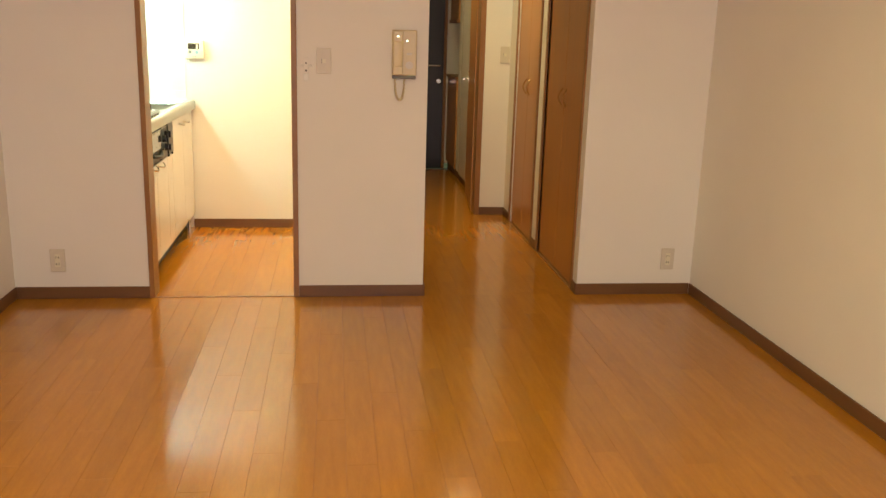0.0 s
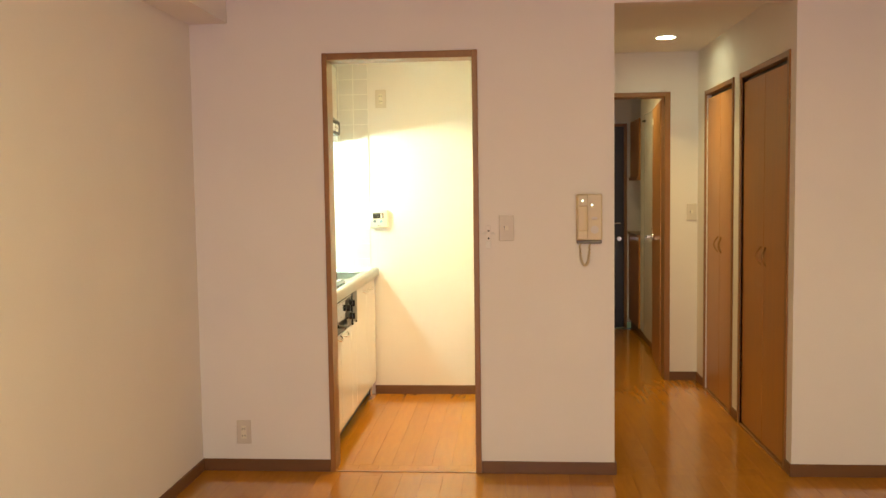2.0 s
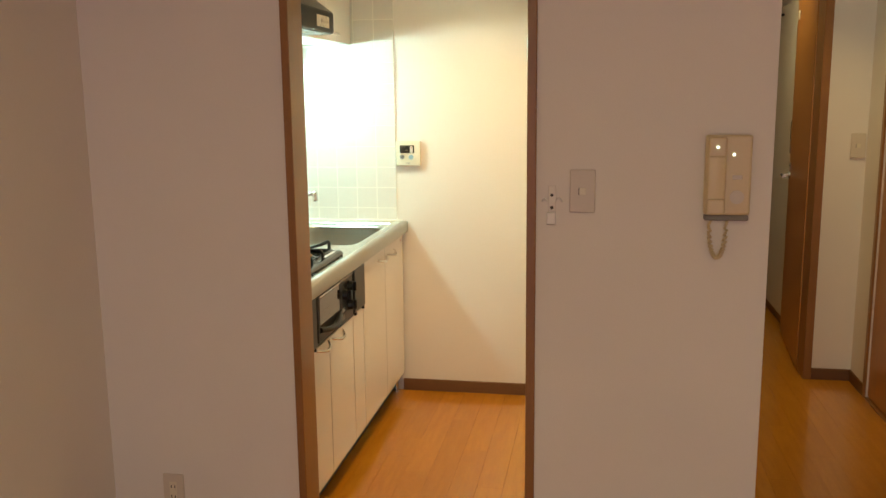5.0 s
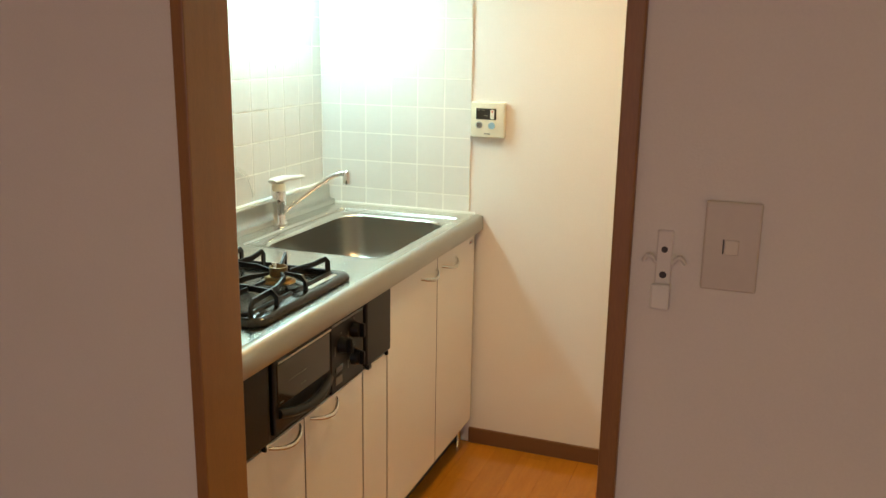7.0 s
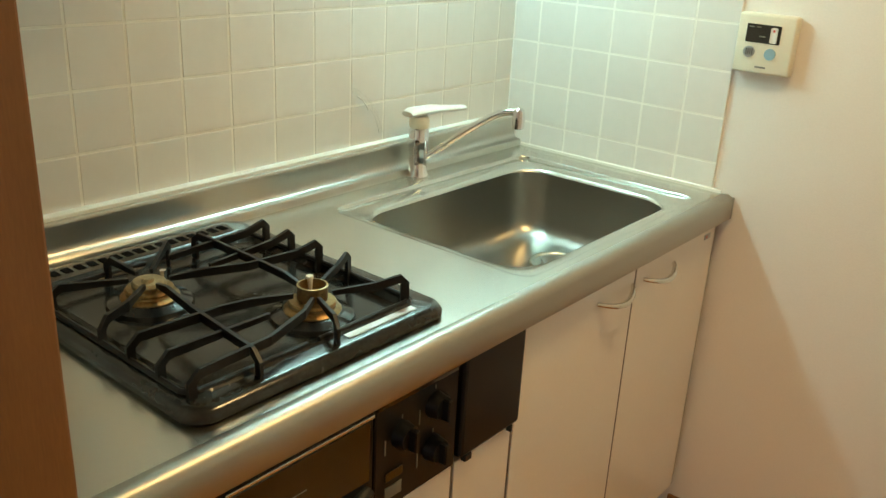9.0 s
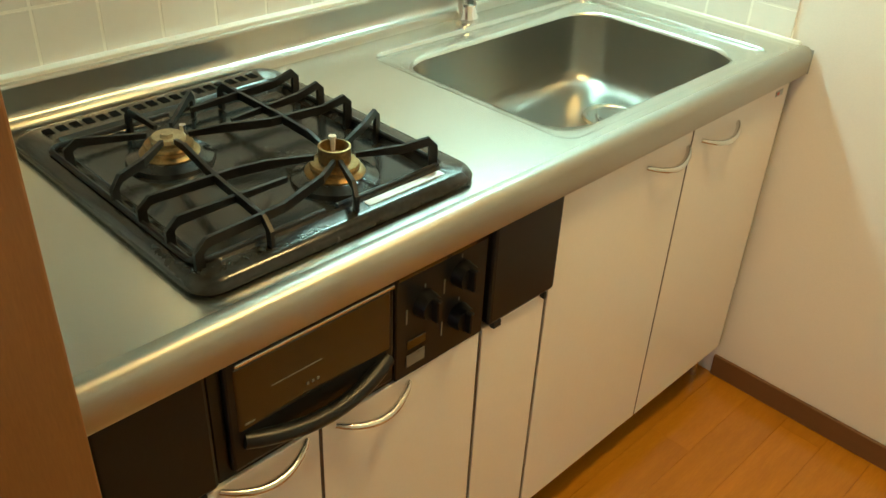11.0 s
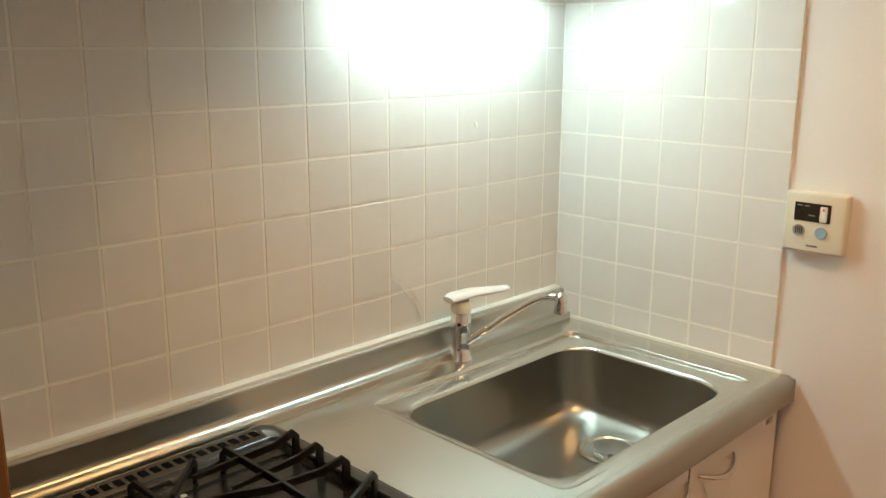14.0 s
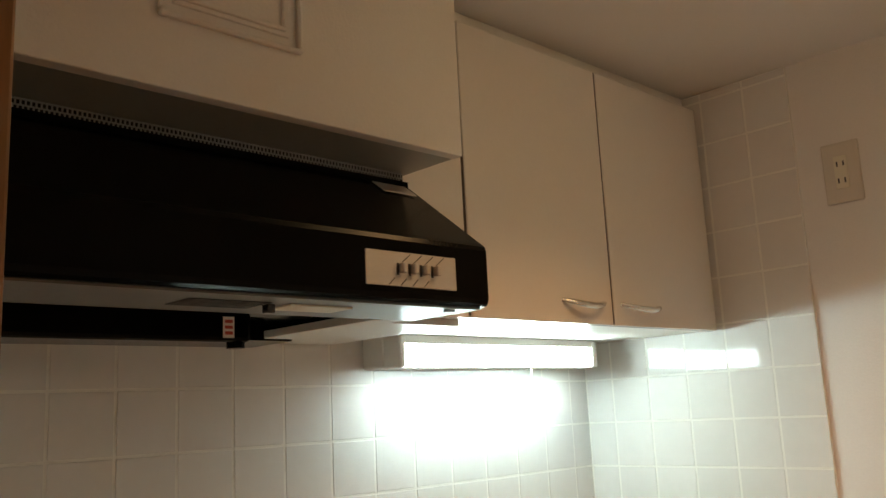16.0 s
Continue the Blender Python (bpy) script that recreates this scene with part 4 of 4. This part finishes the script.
# Two dark strips paint the shade in the filler and door gaps.
part("filler_gap", B(UX - 0.0188, UX - 0.0020, 5.0032, 5.0084, UZ0 + 0.001, UZ1 - 0.001), TRACK_AND_GAP, uc, "dark strip painting the shade beside the filler")
part("door_gap", B(UX - 0.0188, UX - 0.0020, 5.3815, 5.3865, UZ0 + 0.001, UZ1 - 0.001), TRACK_AND_GAP, uc, "dark strip painting the shade between the doors")
part("top_filler", B(TILE_X + 0.002, UX - 0.035, 5.008, 5.768, UZ1, KIT_H - 0.002), LAMINATE_SIDE, uc)
part("bottom_board", B(TILE_X + 0.002, UX - 0.030, 4.842, 5.008, UZ0 - 0.012, UZ0), LAMINATE_SIDE, uc, "pale board closing the gap to the hood")
part("front_filler", B(UX - 0.019, UX - 0.001, 4.8425, 5.0030, UZ0 - 0.002, UZ1, 0.001), LAMINATE, uc, "laminate filler board beside the hood")
part("hinge_clip", B(UX - 0.030, UX - 0.021, 4.970, 5.006, UZ0 - 0.003, UZ0 + 0.001), SATIN, uc)

# ---- range hood with its cupboard ----
Y0, Y1 = 4.254, 4.838
hd = thing("range_hood", (-1.3, 4.54, 1.70), "black steel range hood with a slanted front", "range hood")
FXH, HB, SLX, SLZ, LIPX = -1.047, 1.701, -1.190, 1.886, -1.195
bm = bmesh.new()
prism(bm, [(LIPX, HB + 0.003), (FXH - 0.007, HB), (FXH - 0.002, HB + 0.003), (FXH, HB + 0.009), (FXH, HB + 0.070), (FXH - 0.002, HB + 0.076), (FXH - 0.008, HB + 0.081), (SLX, SLZ), (SLX - 0.012, SLZ), (FXH - 0.020, HB + 0.070), (FXH - 0.020, HB + 0.012), (LIPX, HB + 0.012)], "y", Y0, Y1)
part("front_shell", bm, HOOD, hd)
part("back_shell", B(TILE_X + 0.004, -1.486, Y0, Y1, HB - 0.004, SLZ - 0.001), HOOD, hd)
outline = [(-1.486, HB + 0.012), (FXH - 0.021, HB + 0.013), (FXH - 0.021, HB + 0.070), (SLX - 0.012, SLZ - 0.001), (-1.486, SLZ - 0.001)]
part("side_panel", prism(bmesh.new(), outline, "y", Y1 - 0.012, Y1), HOOD, hd)
part("side_panel", prism(bmesh.new(), outline, "y", Y0, Y0 + 0.012), HOOD, hd)
part("top_plate", B(-1.60, SLX, Y0, Y1, SLZ, SLZ + 0.008), HOOD, hd)
lip = part("bottom_lip", B(LIPX + 0.004, FXH - 0.010, Y0, Y1 - 0.004, HB - 0.0035, HB + 0.0005, 0.0015), LIP_GREY, hd, "grey underside lip")
part("side_lip", B(-1.486, LIPX, 4.786, Y1 - 0.001, HB - 0.001, HB + 0.011, 0.001), LAMINATE_SIDE, hd, "pale underside strip")
for k in range(7):
    part("lip_vent", B(-1.146 + 0.008 * k, -1.142 + 0.008 * k, 4.455, 4.550, HB - 0.0045, HB - 0.0030), BLACK, lip)
part("lamp_cover", B(-1.140, -1.095, 4.575, 4.660, HB - 0.0055, HB - 0.0030, 0.0008), IVORY, lip, "pale lamp cover")
part("catch", B(-1.118, -1.106, 4.553, 4.563, HB - 0.013, HB - 0.003, 0.001), BLACK_GLOSS, lip)
part("screw", rod(bmesh.new(), (-1.075, 4.795, HB - 0.006), (-1.075, 4.795, HB - 0.003), 0.007, n=12), SLATE, lip)
bar = part("oil_tray", B(-1.345, -1.305, Y0 + 0.012, 4.655, 1.676, 1.716, 0.006, 2), HOOD, hd, "black oil tray bar")
part("warning_label", B(-1.3055, -1.3042, 4.612, 4.628, 1.681, 1.708), WHITE_PLASTIC, bar, "white label with red print")
for z in (1.685, 1.6925, 1.700):
    part("label_print", B(-1.3046, -1.3036, 4.6145, 4.6255, z, z + 0.004), RED, bar)
part("tray_end", rod(bmesh.new(), (-1.325, 4.642, 1.669), (-1.325, 4.642, 1.680), 0.012, n=14), HOOD, bar)
part("filter_panel", prism(bmesh.new(), [(-1.486, 1.722), (-1.40, 1.722), (-1.10, 1.775), (-1.10, 1.781), (-1.40, 1.728), (-1.486, 1.728)], "y", Y0 + 0.012, Y1 - 0.012), ENAMEL_BLACK, hd)
cpl = part("control_plate", B(FXH - 0.001, FXH + 0.0016, 4.641, 4.781, 1.717, 1.757, 0.0006), SILVER_PLATE, hd, "brushed aluminium control plate")
for k in range(4):
    y = 4.690 + 0.0178 * k
    part("slide_slot", B(FXH + 0.0012, FXH + 0.0022, y - 0.004, y - 0.001, 1.730, 1.744), DARK_PRINT, cpl)
    part("slide_knob", B(FXH + 0.0012, FXH + 0.010, y - 0.001, y + 0.006, 1.732, 1.744, 0.001), SILVER_PLATE, cpl)
    part("print_line", tube(bmesh.new(), [(FXH + 0.0018, y + 0.004, 1.745), (FXH + 0.0018, y + 0.017, 1.755)], 0.0006, n=6), DARK_PRINT, cpl)
    part("print_line", tube(bmesh.new(), [(FXH + 0.0018, y - 0.016, 1.7185), (FXH + 0.0018, y - 0.008, 1.726)], 0.0006, n=6), DARK_PRINT, cpl)
part("type_label", prism(bmesh.new(), [(SLX + 0.006, SLZ - 0.003), (SLX + 0.030, SLZ - 0.0205), (SLX + 0.030, SLZ - 0.0190), (SLX + 0.006, SLZ - 0.0015)], "y", 4.768, 4.826), SILVER_PLATE, hd, "small silver label")
strip = part("vent_strip", B(SLX - 0.022, SLX - 0.010, Y0, Y1 - 0.001, SLZ + 0.008, 1.909), BLACK, hd, "perforated grey vent strip")
bm = bmesh.new()
for r in range(2):
    for k in range(112):
        y = Y0 + 0.004 + k * 0.0052 + (0.0026 if r else 0)
        if y < Y1 - 0.004:
            box(bm, SLX - 0.0098, SLX - 0.0084, y - 0.0009, y + 0.0009, SLZ + 0.008 + r * 0.007, SLZ + 0.015 + r * 0.007)
box(bm, SLX - 0.0098, SLX - 0.0082, Y0, Y1 - 0.002, SLZ + 0.0142, SLZ + 0.0156)
box(bm, SLX - 0.0098, SLX - 0.0082, Y0, Y1 - 0.002, SLZ + 0.0206, SLZ + 0.0222)
part("vent_mesh", bm, MESH_GREY, strip)

hc = thing("hood_cupboard", (-1.3, 4.54, 1.91), "cream boxed cover above the range hood with a framed hatch", "cabinet")
HCX, HZ = -1.090, 1.909
part("front_panel", B(HCX - 0.018, HCX, Y0, 4.849, HZ, KIT_H - 0.001, 0.001), PAPER, hc)
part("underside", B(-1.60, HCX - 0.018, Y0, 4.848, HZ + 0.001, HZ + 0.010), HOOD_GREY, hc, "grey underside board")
part("side_board", B(TILE_X + 0.002, HCX - 0.018, 4.834, 4.848, HZ + 0.010, KIT_H - 0.001), LAMINATE_SIDE, hc)
hatch = part("hatch", B(HCX - 0.002, HCX + 0.003, 4.432, 4.574, 2.002, KIT_H - 0.01, 0.001), PAPER, hc, "cream hatch cover")
for a, b, c, e in ((4.416, 4.590, 1.985, 1.991), (4.416, 4.422, 1.991, KIT_H - 0.002), (4.584, 4.590, 1.991, KIT_H - 0.002)):
    part("hatch_frame", B(HCX - 0.001, HCX + 0.008, a, b, c, e, 0.002), PAPER, hatch)
part("hatch_lip", B(HCX + 0.002, HCX + 0.007, 4.438, 4.568, 2.007, 2.012, 0.001), PAPER, hatch)
part("hatch_lip", B(HCX + 0.002, HCX + 0.007, 4.563, 4.568, 2.012, KIT_H - 0.012, 0.001), PAPER, hatch)

# ---- tube lamp under the wall cabinet ----
tl = thing("under_cabinet_lamp", (-1.556, 5.375, 1.655), "white fluorescent lamp under the wall cabinet, lit", "lamp")
hs = part("housing", B(TILE_X + 0.001, -1.548, 5.080, 5.672, 1.658, 1.716, 0.003), WHITE_PLASTIC, tl)
part("end_cap", B(-1.549, -1.500, 5.080, 5.094, 1.656, 1.716, 0.003), WHITE_PLASTIC, tl)
part("end_cap", B(-1.549, -1.500, 5.652, 5.672, 1.656, 1.716, 0.003), WHITE_PLASTIC, tl)
part("hood_top", B(-1.549, -1.502, 5.094, 5.652, 1.700, 1.716, 0.001), WHITE_PLASTIC, tl)
part("diffuser", B(-1.547, -1.504, 5.0945, 5.6515, 1.659, 1.6995, 0.008, 3), TUBE, tl, "glowing white diffuser", True)
part("pull_switch", rod(bmesh.new(), (-1.497, 5.655, 1.672), (-1.503, 5.655, 1.672), 0.006, n=12), WHITE_PLASTIC, tl)
part("pull_cord", rod(bmesh.new(), (-1.52, 5.462, 1.636), (-1.52, 5.462, 1.660), 0.0012, n=6), WHITE_PLASTIC, tl)

# ---- water heater remote ----
KY = KIT_END - 0.006
rm = thing("heater_remote", (-0.972, KY, 1.138), "ivory water heater remote with a small dark display", "remote control")
body = part("body", B(-1.033, -0.912, KY - 0.020, KY + 0.0055, 1.138, 1.258, 0.006, 3), IVORY, rm, smooth=True)
dsp = part("display", B(-1.013, -0.942, KY - 0.0218, KY - 0.019, 1.200, 1.237, 0.001), BLACK_GLOSS, body, "small dark display")
part("power_key", B(-0.962, -0.948, KY - 0.0240, KY - 0.021, 1.202, 1.233, 0.003, 2), WHITE_PLASTIC, body)
part("key_light", B(-0.957, -0.953, KY - 0.0246, KY - 0.0235, 1.224, 1.229), RED, body)
part("round_key", rod(bmesh.new(), (-1.001, KY - 0.0235, 1.181), (-1.001, KY - 0.019, 1.181), 0.0115, n=20), SLATE, body)
part("round_key", rod(bmesh.new(), (-0.957, KY - 0.0235, 1.180), (-0.957, KY - 0.019, 1.180), 0.0115, n=20), BLUE_KEY, body, "pale blue round key")
for x in (-1.007, -1.003, -0.999, -0.995):
    part("key_print", B(x, x + 0.002, KY - 0.0242, KY - 0.0230, 1.175, 1.188), DARK_PRINT, body)
for x0, x1, z in ((-1.008, -0.998, 1.230), (-0.992, -0.984, 1.230), (-0.984, -0.972, 1.212)):
    part("display_mark", B(x0, x1, KY - 0.0226, KY - 0.0214, z, z + 0.0025), PRINT, dsp)
part("maker_mark", B(-0.984, -0.962, KY - 0.0208, KY - 0.0195, 1.150, 1.1535), PRINT, body)

# ---- small clear hook on the tiles ----
ch = thing("clear_hook", (TILE_X, 5.29, 1.02), "small clear plastic hook stuck on the tiles", "hook")
clear = glass_material("clear plastic", (1.0, 1.0, 0.99), 0.03)
clear.node_tree.nodes["Principled BSDF"].inputs["IOR"].default_value = 1.06
clear.node_tree.nodes["Principled BSDF"].inputs["Coat Weight"].default_value = 1.0
pts = [(TILE_X + 0.004 + 0.010 * math.sin(math.pi * k / 12), 5.205 + 0.090 * (k / 12) ** 0.8, 1.065 - 0.105 * (k / 12) ** 1.3) for k in range(13)]
part("strip", tube(bmesh.new(), pts, 0.006, n=8, flat=0.2, up=(1, 0, 0)), clear, ch, smooth=True)
part("pin", tube(bmesh.new(), [(TILE_X + 0.001, 5.222, 1.050), (TILE_X + 0.014, 5.228, 1.042), (TILE_X + 0.016, 5.238, 1.028), (TILE_X + 0.012, 5.246, 1.020)], 0.0016, n=8), WHITE_PLASTIC, ch, smooth=True)
mk = thing("adhesive_mark", (TILE_X, 5.46, 1.36), "small white blob of old adhesive on the tiles", "residue")
part("blob", tube(bmesh.new(), [(TILE_X + 0.0005, 5.458, 1.374), (TILE_X + 0.002, 5.460, 1.366), (TILE_X + 0.0008, 5.463, 1.359)], [0.0015, 0.0055, 0.003], n=8, flat=0.4, up=(1, 0, 0)), WHITE_PLASTIC, mk, smooth=True)

# ---- pieces: tiles ----
def slab_mesh(name, w, h, t, mat, inset=0.0016):
    """A flat piece in its own xy plane, rising to z = t, with chamfered edges."""
    bm = bmesh.new()
    a = [bm.verts.new(p) for p in ((-w / 2, -h / 2, 0), (w / 2, -h / 2, 0), (w / 2, h / 2, 0), (-w / 2, h / 2, 0))]
    i = min(inset, w / 3, h / 3)
    m = [bm.verts.new((p.co.x, p.co.y, t * 0.55)) for p in a]
    b = [bm.verts.new((p.co.x - math.copysign(i, p.co.x), p.co.y - math.copysign(i, p.co.y), t)) for p in a]
    for p, q in ((a, m), (m, b)):
        for k in range(4):
            bm.faces.new((p[k], p[(k + 1) % 4], q[(k + 1) % 4], q[k]))
    bm.faces.new(b)
    data = bpy.data.meshes.new(name)
    bm.to_mesh(data)
    bm.free()
    data.materials.append(mat)
    return data


PIECES = {}


def piece(name, w, h, t, mat, m, parent, inset=0.0010):
    key = (name, round(w, 4), round(h, 4), t)
    if key not in PIECES:
        PIECES[key] = slab_mesh(name, w, h, t, mat, inset)
    ob = new(name, PIECES[key])
    ob.parent = parent
    ob.matrix_basis = m
    return ob


GAP = 0.0036
rng = random.Random(4)
xs = [0.931 + 0.1 * k - 0.001 for k in range(10)]
ys = [FRONT_IN] + [4.305 + 0.1 * k for k in range(15)] + [5.770]
to_x = Matrix(((0, 0, 1, 0), (1, 0, 0, 0), (0, 1, 0, 0), (0, 0, 0, 1)))
to_my = Matrix(((1, 0, 0, 0), (0, 0, -1, 0), (0, 1, 0, 0), (0, 0, 0, 1)))
for y0, y1 in zip(ys, ys[1:]):
    for z0, z1 in zip(xs, xs[1:]):
        tilt = pose(0, 0, 0, rng.uniform(-0.12, 0.12), rng.uniform(-0.12, 0.12), 0)
        piece("tile", y1 - y0 - GAP, z1 - z0 - GAP, 0.005, TILE, Matrix.Translation((TILE_X - 0.005, (y0 + y1) / 2, (z0 + z1) / 2)) @ to_x @ tilt, wall_kitchen_left)
ex = [TILE_X + 0.001, -1.535, -1.435, -1.335, -1.235, -1.135, -1.036]
ez = [CT + 0.004] + [0.930 + 0.1 * k for k in range(14)] + [KIT_H - 0.001]
for x0, x1 in zip(ex, ex[1:]):
    for z0, z1 in zip(ez, ez[1:]):
        tilt = pose(0, 0, 0, rng.uniform(-0.12, 0.12), rng.uniform(-0.12, 0.12), 0)
        piece("tile", x1 - x0 - GAP, z1 - z0 - GAP, 0.005, TILE, Matrix.Translation(((x0 + x1) / 2, KIT_END - 0.002, (z0 + z1) / 2)) @ to_my @ tilt, wall_kitchen_end)
part("grout_bed", B(TILE_X - 0.004, -1.0375, KIT_END - 0.0063, KIT_END, CT, KIT_H - 0.001), GROUT, wall_kitchen_end)

# ---- pieces: floor boards ----
BW, BLEN = 0.1010, 0.909


def boards(x0, x1, y0, y1, shift, own):
    bm = bmesh.new()
    n = int(math.ceil((x1 - x0) / BW))
    for i in range(n):
        a, b = x0 + i * BW, min(x0 + (i + 1) * BW, x1)
        y = y0 - ((i * 0.37 + shift) % 1.0) * BLEN
        while y < y1:
            c, d = max(y, y0), min(y + BLEN, y1)
            y += BLEN
            if d - c < 0.001 or b - a < 0.002:
                continue
            if own:
                piece("board", b - a - 0.0003, d - c - 0.0003, 0.004, FLOOR, Matrix.Translation(((a + b) / 2, (c + d) / 2, -0.004)), floor, 0.0002)
            else:
                box(bm, a + 0.0002, b - 0.0002, c + 0.0002, d - 0.0002, -0.0045, 0)
    if own:
        bm.free()
    else:
        tagged(part("floor_boards", bm, FLOOR, floor), kind="stuff")


boards(ROOM_L, ROOM_R, ROOM_BACK, 1.4, 0.1, False)
boards(ROOM_L, ROOM_R, 1.4, FRONT, 0.1, True)
boards(TILE_X, KIT_R, FRONT_IN, KIT_END, 0.4, True)
boards(KDOOR_L, KDOOR_R, FRONT, FRONT_IN, 0.4, True)
boards(HALL_L, HALL_R, FRONT, FRONT_IN, 0.1, True)
boards(HALL_L_IN, HALL_R + 0.10, FRONT_IN, 8.48, 0.1, True)
